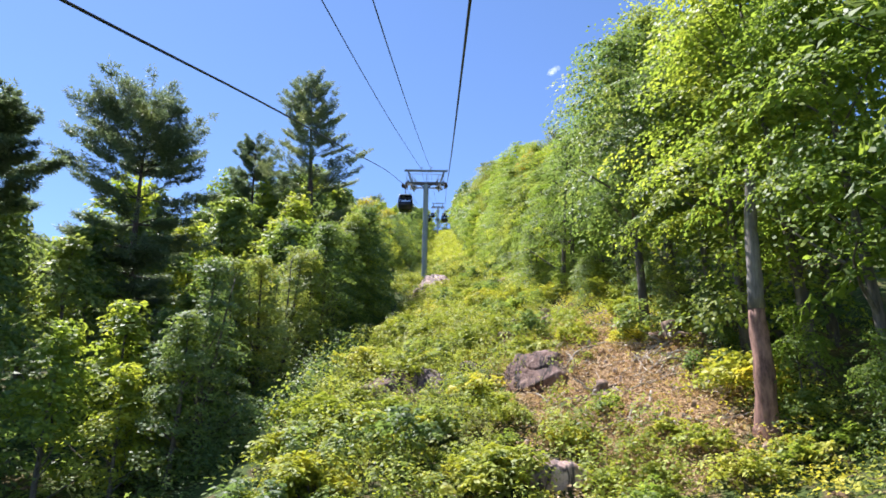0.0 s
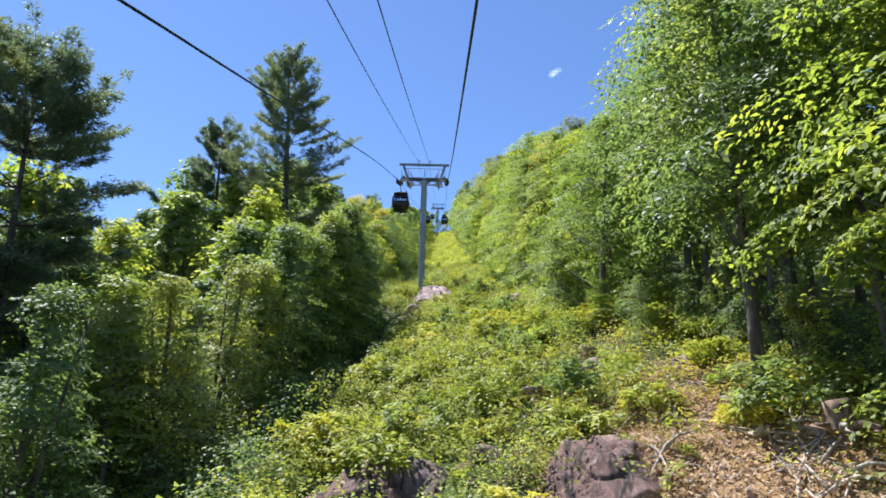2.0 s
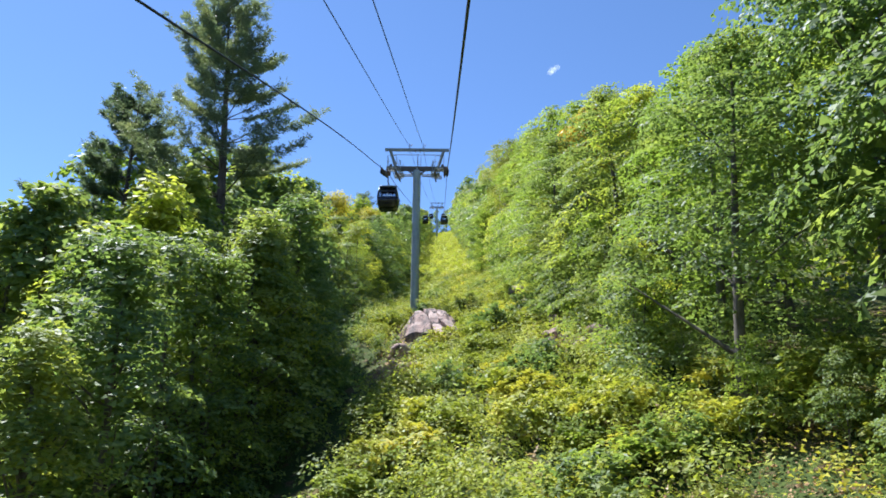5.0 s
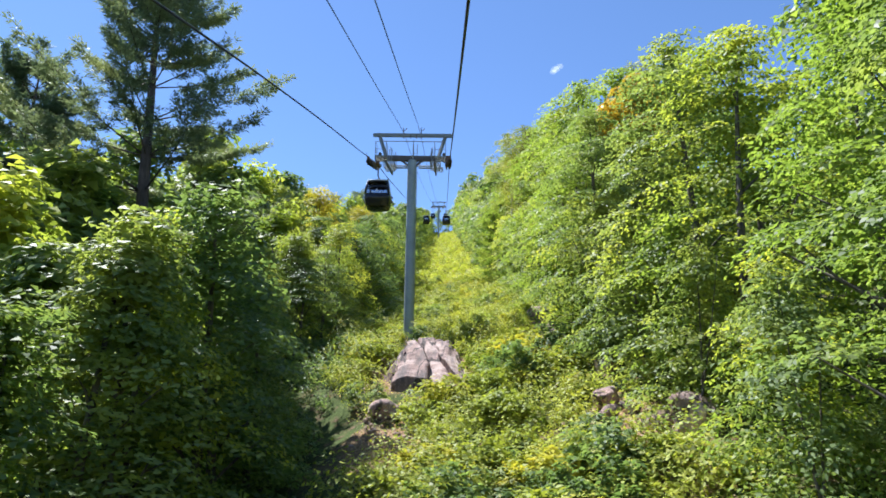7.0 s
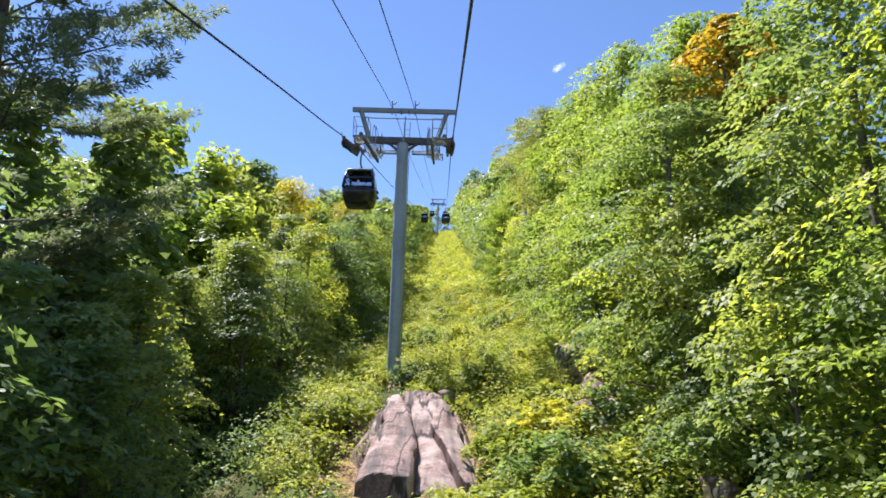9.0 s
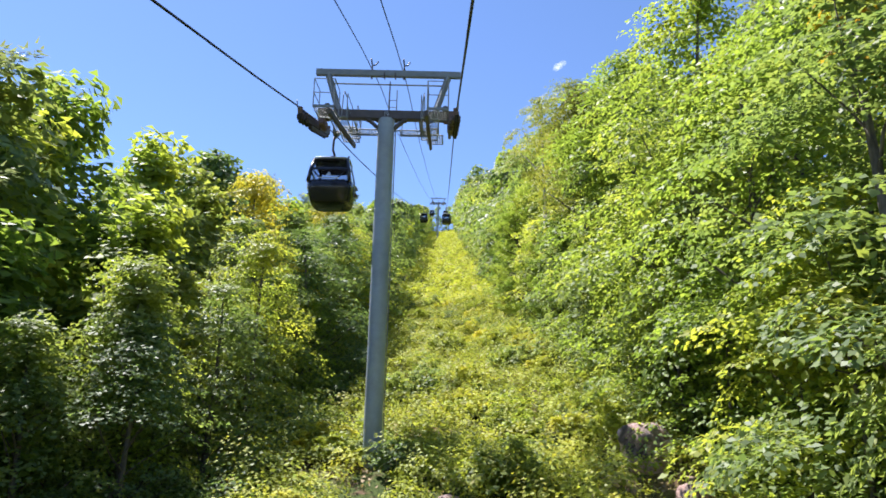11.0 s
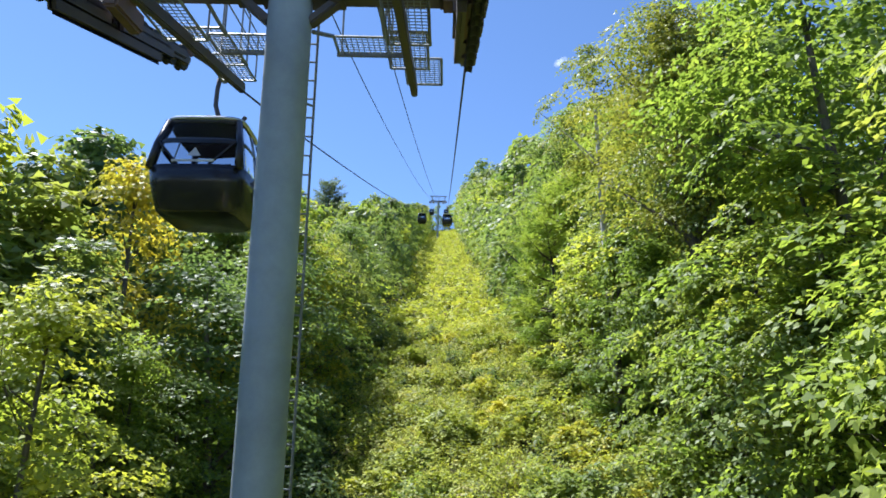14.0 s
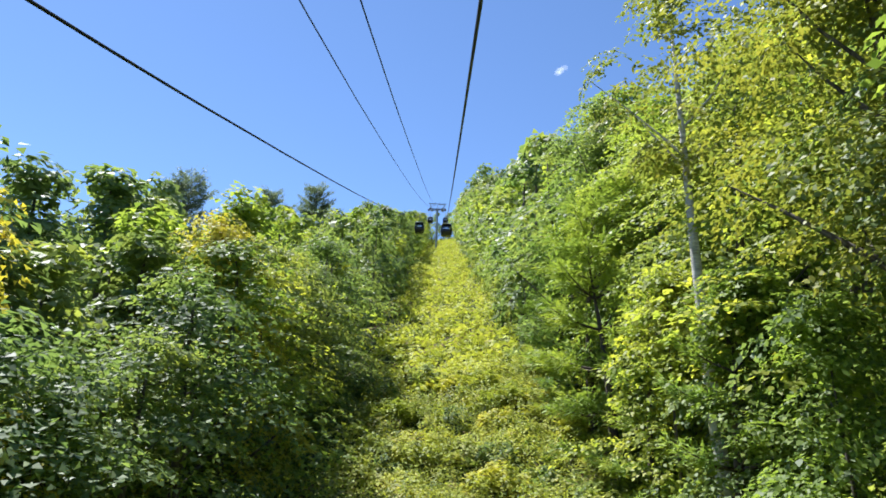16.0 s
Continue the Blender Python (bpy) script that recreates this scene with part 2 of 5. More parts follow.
WHITE_MARK = metal_material("white_mark", (0.55, 0.55, 0.56), 0.6, 0.0, 0.05)
CONCRETE = metal_material("concrete", (0.36, 0.34, 0.31), 0.9, 0.0, 0.2)
GLASS, _t, _p = material("tinted_glass")
_p.inputs["Base Color"].default_value = (0.42, 0.45, 0.50, 1)
_p.inputs["Transmission Weight"].default_value, _p.inputs["Roughness"].default_value, _p.inputs["IOR"].default_value = 1.0, 0.02, 1.1


# ---- mesh tools ----
class Bag:
    """Vertices and faces that become one mesh."""

    def __init__(self):
        self.v, self.f = [], []

    def tube(self, points, radii, sides=8, cap=True):
        start = len(self.v)
        pts = [Vector(p) for p in points]
        for i, p in enumerate(pts):
            along = (pts[min(i + 1, len(pts) - 1)] - pts[max(i - 1, 0)]).normalized()
            side = along.cross(Vector((0, 0, 1)) if abs(along.z) < 0.9 else Vector((0, 1, 0))).normalized()
            up = side.cross(along)
            r = radii[i] if not isinstance(radii, (int, float)) else radii
            for k in range(sides):
                a = math.tau * k / sides
                self.v.append(p + side * (math.cos(a) * r) + up * (math.sin(a) * r))
        for i in range(len(pts) - 1):
            for k in range(sides):
                a, b = start + i * sides + k, start + i * sides + (k + 1) % sides
                self.f.append((a, b, b + sides, a + sides))
        if cap:
            self.f.append(tuple(start + k for k in reversed(range(sides))))
            self.f.append(tuple(start + (len(pts) - 1) * sides + k for k in range(sides)))
        return self

    def box(self, centre, size, m=None, bevel=0.0):
        bm = bmesh.new()
        bmesh.ops.create_cube(bm, size=1.0)
        bmesh.ops.scale(bm, vec=size, verts=bm.verts)
        if bevel:
            bmesh.ops.bevel(bm, geom=bm.edges[:], offset=bevel, segments=2, affect="EDGES")
        at = Matrix.Translation(centre) if m is None else m @ Matrix.Translation(centre)
        start = len(self.v)
        bm.verts.index_update()
        self.v += [at @ v.co for v in bm.verts]
        self.f += [tuple(start + v.index for v in f.verts) for f in bm.faces]
        bm.free()
        return self

    def mesh(self, name, mat, smooth=False):
        me = bpy.data.meshes.new(name)
        me.from_pydata([tuple(v) for v in self.v], [], self.f)
        me.materials.append(mat)
        if smooth:
            me.polygons.foreach_set("use_smooth", [True] * len(me.polygons))
        me.update()
        return me


def part(name, data, parent=None, label="", m=None):
    ob = new(name, data)
    if parent is not None:
        ob.parent = parent
    if m is not None:
        ob.matrix_basis = m
    if label:
        tagged(ob, label)
    return ob


def thing(name, label, category, group="", kind="", m=None):
    ob = new(name)
    ob.empty_display_size = 0.2
    if m is not None:
        ob.matrix_basis = m
    return tagged(ob, label, category, group, kind)


def quads(name, verts, mat):
    """One mesh of loose four-cornered pieces from an (n, 4, 3) array."""
    n = len(verts)
    me = bpy.data.meshes.new(name)
    me.vertices.add(n * 4)
    me.vertices.foreach_set("co", np.ascontiguousarray(verts, dtype=np.float32).ravel())
    me.loops.add(n * 4)
    me.loops.foreach_set("vertex_index", np.arange(n * 4, dtype=np.int32))
    me.polygons.add(n)
    me.polygons.foreach_set("loop_start", np.arange(0, n * 4, 4, dtype=np.int32))
    me.polygons.foreach_set("loop_total", np.full(n, 4, dtype=np.int32))
    me.materials.append(mat)
    me.update(calc_edges=True)
    return me


def triangles(name, verts, mat):
    """One mesh of loose three-cornered pieces from an (n, 4, 3) array of leaf corners."""
    n = len(verts)
    corners = np.stack([verts[:, 1], verts[:, 2], verts[:, 3]], 1)
    me = bpy.data.meshes.new(name)
    me.vertices.add(n * 3)
    me.vertices.foreach_set("co", np.ascontiguousarray(corners, dtype=np.float32).ravel())
    me.loops.add(n * 3)
    me.loops.foreach_set("vertex_index", np.arange(n * 3, dtype=np.int32))
    me.polygons.add(n)
    me.polygons.foreach_set("loop_start", np.arange(0, n * 3, 3, dtype=np.int32))
    me.polygons.foreach_set("loop_total", np.full(n, 3, dtype=np.int32))
    me.materials.append(mat)
    me.update(calc_edges=True)
    return me


def unit(a):
    return a / np.maximum(np.linalg.norm(a, axis=1, keepdims=True), 1e-6)


def leaf_quads(P, N, length, width, rng, along=None, lift=0.12):
    """Folded, pointed leaves at P, facing N."""
    n = len(P)
    N = unit(N)
    T = rng.normal(size=(n, 3)) if along is None else along
    T = unit(T - N * (T * N).sum(1, keepdims=True))
    B = np.cross(N, T)
    L = length * rng.uniform(0.65, 1.3, (n, 1))
    W = width * rng.uniform(0.7, 1.25, (n, 1))
    mid = P + T * L * 0.45 + N * L * lift
    return np.stack([P, mid + B * W * 0.5, P + T * L, mid - B * W * 0.5], 1)


def blob_leaves(C, R, n, length, width, rng, up=0.8, out=0.55, flat=0.5):
    """Leaves on the shells of flattened clumps: centres C (k, 3), radii R (k,), n leaves a clump."""
    k = len(C)
    d = unit(rng.normal(size=(k * n, 3)))
    d[:, 2] = np.abs(d[:, 2]) * np.where(rng.random(k * n) < 0.78, 1, -1)
    r = rng.uniform(0.45, 1.0, (k * n, 1)) ** 0.6
    tilt = np.repeat(rng.normal(0, 0.22, (k, 2)), n, 0)
    off = d * r * np.repeat(R, n)[:, None]
    off[:, 2] *= flat
    off[:, 2] += off[:, 0] * tilt[:, 0] + off[:, 1] * tilt[:, 1]
    N = d * out * 0.55 + rng.normal(0, 0.24, (k * n, 3))
    N[:, :2] -= tilt * 0.8
    N[:, 2] += up
    return leaf_quads(np.repeat(C, n, 0) + off, N, length, width, rng)


def spray_leaves(C, R, O, n, length, width, rng, up=0.8, out=0.42):
    """Leaves on domed pads like the ends of boughs: centres C, radii R, outward ways O, n leaves a pad."""
    k = len(C)
    face = unit(np.array([0, 0, up]) + O * out + rng.normal(0, 0.16, (k, 3)))
    a = unit(np.cross(face, np.array([0.3, 1.0, 0.1])))
    b = np.cross(face, a)
    face, a, b, rr = (np.repeat(q, n, 0) for q in (face, a, b, R[:, None]))
    turn, far = rng.uniform(0, math.tau, (k * n, 1)), np.sqrt(rng.uniform(0.0, 1.0, (k * n, 1)))
    far = far * (1 + 0.22 * np.sin(3 * turn + np.repeat(rng.uniform(0, 6, (k, 1)), n, 0)))
    flat = a * np.cos(turn) + b * np.sin(turn)
    deep = rng.random((k * n, 1)) ** 2.2
    P = np.repeat(C, n, 0) + flat * far * rr + face * rr * (0.12 - 0.26 * far * far - 0.34 * deep * (1.1 - far))
    N = face + flat * far * 0.45 + rng.normal(0, 0.36, (k * n, 3))
    return leaf_quads(P, N, length, width, rng, flat * 0.8 + rng.normal(0, 0.5, P.shape))


def curve_points(a, b, bend, rng, n=5):
    a, b = np.array(a, float), np.array(b, float)
    off = rng.normal(0, 1, 3) * bend
    return [tuple(a + (b - a) * s + off * math.sin(math.pi * s)) for s in np.linspace(0, 1, n)]


# ---- plants: one function a kind ----
def broadleaf(seed, height, radius, low, clumps, per, size, leaf, bark, name="maple_tree", label="", category="tree", group="", sprawl=0.14, stems=1, limbs=22, lean=None, skirt=0.0, inner=0.45, coarse=False, girth=1.0, core=0.14, point=0.0):
    rng = np.random.default_rng(seed)
    tree = thing(name, label, category, group)
    lean = rng.normal(0, 0.03 * height, 2) if lean is None else lean
    r0 = (0.012 * height + 0.035) * girth
    axis = lambda s: np.array([lean[0] * s + 0.15 * math.sin(3 * s + seed), lean[1] * s + 0.15 * math.cos(2.3 * s + seed) - 0.15, height * s])
    for q in range(stems):
        shift = np.array([0, 0, 0]) if q == 0 else np.array([*rng.normal(0, 0.35, 2), 0])
        spread = np.array([0, 0, 0]) if q == 0 else np.array([*rng.normal(0, 0.12 * height, 2), 0])
        ss = np.linspace(0, 0.93, 9)
        stem = Bag().tube([tuple(axis(s) + shift + spread * s - (0, 0, 0.5 if s == 0 else 0)) for s in ss],
                          [r0 * (1.25 if s == 0 else 1 - 0.88 * s) / (1 if q == 0 else 1.4) for s in ss], 7)
        part("trunk", stem.mesh("trunk", bark, True), tree)
    # clump centres inside an uneven outline
    u = low + (1 - low) * rng.random(clumps) ** 0.85
    v = (u - low) / (1 - low)
    env = np.sin(np.pi * np.clip(v * (0.86 - 0.3 * skirt) + 0.12 + 0.3 * skirt, 0, 1)) ** 0.75
    env = env * (1 - point * v ** 1.1)
    phi = rng.uniform(0, math.tau, clumps)
    lobes = 1 + 0.2 * np.sin(phi * 3 + seed) + 0.16 * np.sin(phi * 5 + v * 7 + seed * 2)
    rad = radius * env * lobes * rng.uniform(inner, 1.0, clumps) ** 0.5
    centre = np.array([axis(s) for s in u])
    C = centre + np.stack([np.cos(phi) * rad, np.sin(phi) * rad, rng.normal(0, 0.1, clumps) - rad * 0.08], 1)
    R = radius * sprawl * rng.uniform(0.75, 1.75, clumps) * (1 - 0.5 * point * v) + 0.22
    wood = Bag()
    for i in rng.choice(clumps, min(clumps, limbs), replace=False):
        s = max(low * 0.75, u[i] - 0.10 - 0.5 * rad[i] / height)
        thick = r0 * (1 - 0.88 * s) * 0.5
        wood.tube(curve_points(axis(s), C[i], 0.18, rng, 4), [thick, thick * 0.7, thick * 0.45, 0.012], 4, False)
    tagged(part("branchwork", wood.mesh("branchwork", bark, True), tree), kind="stuff")
    outward = unit(np.stack([np.cos(phi), np.sin(phi), 0.9 * (v - 0.45)], 1))
    wide = size * (0.95 if coarse else 0.66)
    boughs = spray_leaves(C, R, outward, per, size, wide, rng)
    # shaded leaves close the heart of the crown
    heart = int(clumps * per * core)
    j = rng.integers(0, clumps, heart)
    P = centre[j] + (C[j] - centre[j]) * rng.uniform(0.1, 0.68, (heart, 1)) + rng.normal(0, 0.15, (heart, 3)) - np.array([0, 0, 0.35])
    N = rng.normal(0, 0.5, (heart, 3)) + np.array([0, 0, 0.5])
    inside = leaf_quads(P, N, size * 1.35, wide * 1.35, rng)
    part("crown", (triangles if coarse else quads)("crown", np.concatenate([boughs, inside]), leaf), tree)
    return tree


def pine(seed, height, radius, low, needles, name="pine_tree", label="", group="", flat_top=0.0, leaf=None, lift=0.0):
    rng = np.random.default_rng(seed)
    leaf = leaf or NEEDLES
    tree = thing(name, label, "pine tree", group)
    stem, wood, P, D = Bag(), Bag(), [], []
    lean = rng.normal(0, 0.02 * height, 2)
    r0 = 0.017 * height + 0.05
    axis = lambda s: np.array([lean[0] * s + 0.12 * math.sin(4 * s + seed), lean[1] * s, height * s])
    ss = np.linspace(0, 1, 11)
    stem.tube([tuple(axis(s) - (0, 0, 0.6 if s == 0 else 0)) for s in ss], [r0 * (1.2 if s == 0 else 1 - 0.93 * s) for s in ss], 8)
    h = low * height
    turn = rng.uniform(0, 6)
    while h < height * 0.985:
        v = (h / height - low) / (1 - low)
        env = (0.32 + 0.68 * min(1, (1 - v) * (1.7 + 4 * flat_top)) ** 0.8) * (0.62 + 0.38 * min(1, v * 3.5))
        if lift:
            env = (0.13 + 0.87 * (1 - v) ** 0.8) * (0.7 + 0.3 * min(1, v * 4))
        for k in range(int(rng.integers(5, 8) if lift else rng.integers(6, 9))):
            rng.random()
            a = turn + k * math.tau / 7.3 + rng.normal(0, 0.35)
            length = radius * env * rng.uniform(0.45, 1.2)
            rise = 0.02 + lift + (0.85 - lift) * v ** 2.6 + rng.normal(0, 0.05)
            start = axis(h / height)
            way = np.array([math.cos(a), math.sin(a), rise])
            sweep = lambda s: (s * s * 0.26 - s * 0.12) * length
            pts = [start + way * length * s + np.array([0, 0, sweep(s)]) for s in (0, 0.35, 0.7, 1)]
            wood.tube([tuple(p) for p in pts], [0.055 * (1 - v) + 0.018, 0.04 * (1 - v) + 0.014, 0.016, 0.008], 5, False)
            side = np.array([-math.sin(a), math.cos(a), 0])
            # flat plates of side shoots whose needles stand upwards
            count = 7 + int(length * 1.6)
            shoots = [(0.25, 0.0, 1.0)] + [(q, w * rng.uniform(0.55, 1.15), rng.uniform(0.30, 0.52) * (1.25 - q) * (0.62 if lift else 1.0)) for q, w in zip(rng.uniform(0.22, 0.92, count), (-0.9, 0.9) * count)]
            for q, w, part_length in shoots:
                long = length * (1.02 - q if w == 0 else part_length)
                m = max(4, int(long / 0.06))
                f = rng.uniform(0.02, 1.0, m)[:, None]
                if w == 0:
                    s = q + f[:, 0] * (1.03 - q)
                    centre = start + way * (length * s)[:, None] + np.array([0, 0, 1.0]) * sweep(s)[:, None]
                    heading = way + (0, 0, 0.2)
                else:
                    root = start + way * length * q + np.array([0, 0, sweep(q)])
                    heading = way * math.cos(w) + side * math.sin(w) + np.array([0, 0, 0.02 + 0.2 * v])
                    centre = root + heading * long * f + np.array([0, 0, 0.10 * long]) * f * f
                P.append(centre)
                D.append(np.tile(heading, (m, 1)))
        h += rng.uniform(0.8, 1.2) * (0.6 if v > 0.65 else 0.85 + 0.032 * height)
        turn += 1.1
    P, D = np.concatenate(P), np.concatenate(D)
    n = max(3, needles // len(P))
    P, D = np.repeat(P, n, 0), np.repeat(D, n, 0)
    T = unit(unit(D) * 0.8 + rng.normal(0, 0.42, P.shape))
    T[:, 2] += 0.16
    N = rng.normal(0, 0.3, P.shape)
    N[:, 2] += 0.8
    part("trunk", stem.mesh("trunk", PINE_BARK, True), tree)
    tagged(part("branchwork", wood.mesh("branchwork", PINE_BARK, True), tree), kind="stuff")
    part("crown", triangles("crown", leaf_quads(P + rng.normal(0, 0.06, P.shape), N, 0.36, 0.074, rng, T, 0.02), leaf), tree)
    return tree


def shrub(seed, radius, height, clumps, per, size, leaf, name="shrub", label="", group=""):
    rng = np.random.default_rng(seed)
    bush = thing(name, label, "shrub", group)
    phi, r = rng.uniform(0, math.tau, clumps), radius * np.sqrt(rng.random(clumps))
    C = np.stack([np.cos(phi) * r, np.sin(phi) * r, height * (0.3 + 0.6 * rng.random(clumps) * (1 - 0.5 * (r / radius) ** 2))], 1)
    R = rng.uniform(0.14, 0.30, clumps) * (0.6 + radius * 0.5)
    wood = Bag()
    for c in C[:7]:
        wood.tube(curve_points((c[0] * 0.15, c[1] * 0.15, -0.15), c, 0.05, rng, 4), [0.016, 0.013, 0.009, 0.005], 4, False)
    tagged(part("twigwork", wood.mesh("twigwork", BARK), bush), kind="stuff")
    part("foliage", quads("foliage", blob_leaves(C, R, per, size, size * 0.6, rng, 0.75, 0.6, 0.7), leaf), bush)
    return bush


def scatter(proto, mats):
    for m in mats[1:]:
        copy_thing(proto, m)
    proto.matrix_basis = mats[0]


# ---- terrain ----
def smooth(a, b, x):
    s = np.clip((x - a) / (b - a), 0, 1)
    return s * s * (3 - 2 * s)


PROFILE_Y = np.array([-1600, -400, -60, 0, 33, 52, 71, 76, 80, 85, 115, 200, 300, 380, 430, 480, 700, 1600])
PROFILE_Z = np.array([-110, -100, -19, 1.4, 12.9, 19.3, 25.5, 27.0, 28.3, 29.9, 38.3, 67.9, 102.2, 129.0, 143.0, 147.0, 120.0, -40.0])


EDGE_Y = np.array([15, 27, 34, 45, 55, 63, 67, 73, 79, 86, 91, 98, 106, 116, 124, 130, 140, 175, 280, 420])
EDGE_X = np.array([-5.6, -5.0, -4.9, -3.5, -2.6, -2.1, -2.5, -5.2, -6.6, -6.8, -4.8, -3.6, -3.8, -4.7, -4.2, -4.0, -4.6, -5.5, -6.6, -6.6])


def lane_left(y):
    """Where the cleared lane breaks off into the hollow."""
    return np.interp(y, EDGE_Y, EDGE_X)


def ground_height(x, y):
    """The hillside: a cleared lane that climbs with y, a bank on its right and a hollow on its left."""
    x, y = np.asarray(x, float), np.asarray(y, float)
    z = np.interp(y, PROFILE_Y, PROFILE_Z)
    near = 1 - smooth(420, 700, np.abs(y))
    z = z + near * (0.34 * np.clip(x - 4.2, 0, 5) + 0.10 * np.clip(x - 9.2, 0, 60))
    z = z + near * 0.19 * np.clip(x + 1.5, 0, 5.7) * smooth(18, 30, y)
    z = z - near * (0.42 * np.clip(lane_left(y) - 0.3 - x, 0, 6) + 0.08 * np.clip(-x - 16, 0, 100))
    z = z - 0.25 * np.clip(np.abs(x) - 120, 0, 600) * near
    z = z + 0.22 * np.sin(x * 0.9 + y * 0.31) * np.cos(y * 0.7 - x * 0.4) + 0.10 * np.sin(x * 2.3 + 1.3 * y) * np.sin(y * 1.9 - x)
    return z


def on_ground(x, y, dz=0.0):
    return float(ground_height(x, y)) + dz


def lane_lines(fine, coarse):
    return np.array(sorted(set(np.round(np.concatenate([fine, coarse]), 3))))


def build_ground():
    xs = lane_lines(np.arange(-14, 14.01, 0.5), np.array([-1500, -900, -500, -300, -200, -150, -120, -100, -80, -65, -50, -40, -33, -27, -22, -18, -16, 16, 18, 22, 27, 33, 40, 50, 65, 80, 100, 120, 150, 200, 300, 500, 900, 1500]))
    ys = lane_lines(np.arange(-5, 140.01, 0.5), np.concatenate([np.arange(142, 500, 4), np.array([-1500, -900, -500, -300, -200, -120, -80, -60, -40, -30, -20, -15, -10, 520, 560, 620, 700, 900, 1200, 1500])]))
    X, Y = np.meshgrid(xs, ys)
    Z = ground_height(X, Y)
    n, k = len(ys), len(xs)
    v = np.stack([X, Y, Z], 2).reshape(-1, 3)
    i = (np.arange(n - 1)[:, None] * k + np.arange(k - 1)[None]).ravel()
    f = np.stack([i, i + 1, i + k + 1, i + k], 1)
    me = bpy.data.meshes.new("ground")
    me.from_pydata(v.tolist(), [], f.tolist())
    me.materials.append(GROUND)
    me.polygons.foreach_set("use_smooth", [True] * len(me.polygons))
    tagged(new("ground", me), "brown leaf-littered hillside soil under green growth", "ground", kind="structure")


build_ground()

# ---- ropeway ----
TOWER_X, TOWER_Y, TOWER_Z, TOWER_TILT, TOWER_LEAN = -2.47, 86.29, 29.8, 5.1, 0.9
ROPE_LEFT, ROPE_RIGHT = -5.23, 0.47
FAR_Y, FAR_Z = 300.0, 102.2


def rope_height(y):
    """The haul ropes: two sagging spans that meet over the tower."""
    if y < 82.4:
        d = 82.4 - y
        return 42.4 - 0.376 * d + 0.000413 * d * d
    if y < 90.0:
        return 42.4 + 0.352 * (y - 82.4)
    s = y - 90.0
    if y < FAR_Y:
        return 45.08 + 0.292 * s + 0.0002 * s * s
    return 45.08 + 0.292 * 210 + 0.0002 * 210 * 210 + 0.33 * (y - FAR_Y)


def build_rope(name, x, rise, radius, label, sides=8):
    """rise: heights over the loaded uphill rope, as (y, rise) pairs."""
    ys = np.concatenate([np.arange(-45, 82, 2.5), np.arange(82, 91, 0.75), np.arange(91, 100, 2.5), np.arange(100, 440, 8.0)])
    k = np.array(rise)
    fine = np.interp(np.arange(-60, 460, 1.0), k[:, 0], k[:, 1])
    soft = np.convolve(np.pad(fine, 6, "edge"), np.ones(13) / 13, "valid")
    b = Bag().tube([(x, y, rope_height(y) + float(np.interp(y, np.arange(-60, 460, 1.0), soft))) for y in ys], radius, sides)
    tagged(new(name, b.mesh(name, ROPE_STEEL, True)), label, "cable", "ropes of the lift")


build_rope("haul_rope", ROPE_RIGHT, [(0, 0.0), (1, 0.0)], 0.029, "dark steel haul rope of the uphill side")
build_rope("haul_rope", ROPE_LEFT, [(-20, -2.2), (8, -0.9), (17.5, -0.3), (29, 0.05), (49, 0.6), (61, 0.65), (74, 0.35), (81, 0.0), (87, 0.0), (95, -0.2), (130, -0.3), (300, 0.0)], 0.029, "dark steel haul rope of the downhill side")
build_rope("signal_cable", -3.04, [(-45, 1.5), (14.7, 1.85), (34.6, 2.15), (54, 2.45), (68, 2.45), (85, 2.4), (92, 2.2), (101, 1.9), (140, 1.9), (300, 2.2)], 0.019, "thin black signal cable over the tower tops", 6)
build_rope("signal_cable", -1.76, [(-45, 1.5), (14.7, 1.85), (34.6, 2.15), (54, 2.45), (68, 2.45), (85, 2.4), (92, 2.2), (101, 1.9), (140, 1.9), (300, 2.2)], 0.019, "thin black signal cable over the tower tops", 6)


def frame_of(bag, a, b, c, d, r=0.02, sides=6):
    """A closed loop of round bar."""
    for p, q in ((a, b), (b, c), (c, d), (d, a)):
        bag.tube([p, q], r, sides)
    return bag


def sheave_mesh():
    b = Bag()
    rings = [(0.12, 0.08), (0.25, 0.08), (0.262, 0.05), (0.24, 0.02), (0.24, -0.02), (0.262, -0.05), (0.25, -0.08), (0.12, -0.08)]
    n = 18
    for r, x in rings:
        for k in range(n):
            a = math.tau * k / n
            b.v.append((x, math.cos(a) * r, math.sin(a) * r))
    for i in range(len(rings) - 1):
        for k in range(n):
            b.f.append((i * n + k, i * n + (k + 1) % n, (i + 1) * n + (k + 1) % n, (i + 1) * n + k))
    b.f.append(tuple(range(n)))
    b.f.append(tuple(reversed(range((len(rings) - 1) * n, len(rings) * n))))
    return b.mesh("sheave", RUBBER)


def bar(name, a, b, r, mat, parent):
    return part(name, Bag().tube([a, b], r, 6).mesh(name, mat), parent)


def grating(bag, x0, x1, y0, y1, z, step=0.09):
    """A walkway floor of thin bars in a frame."""
    frame_of(bag, (x0, y0, z), (x1, y0, z), (x1, y1, z), (x0, y1, z), 0.025, 4)
    for x in np.arange(x0 + step, x1, step):
        bag.tube([(x, y0, z), (x, y1, z)], 0.009, 3, False)
    for y in np.arange(y0 + step, y1, step):
        bag.tube([(x0, y, z), (x1, y, z)], 0.009, 3, False)
    return bag


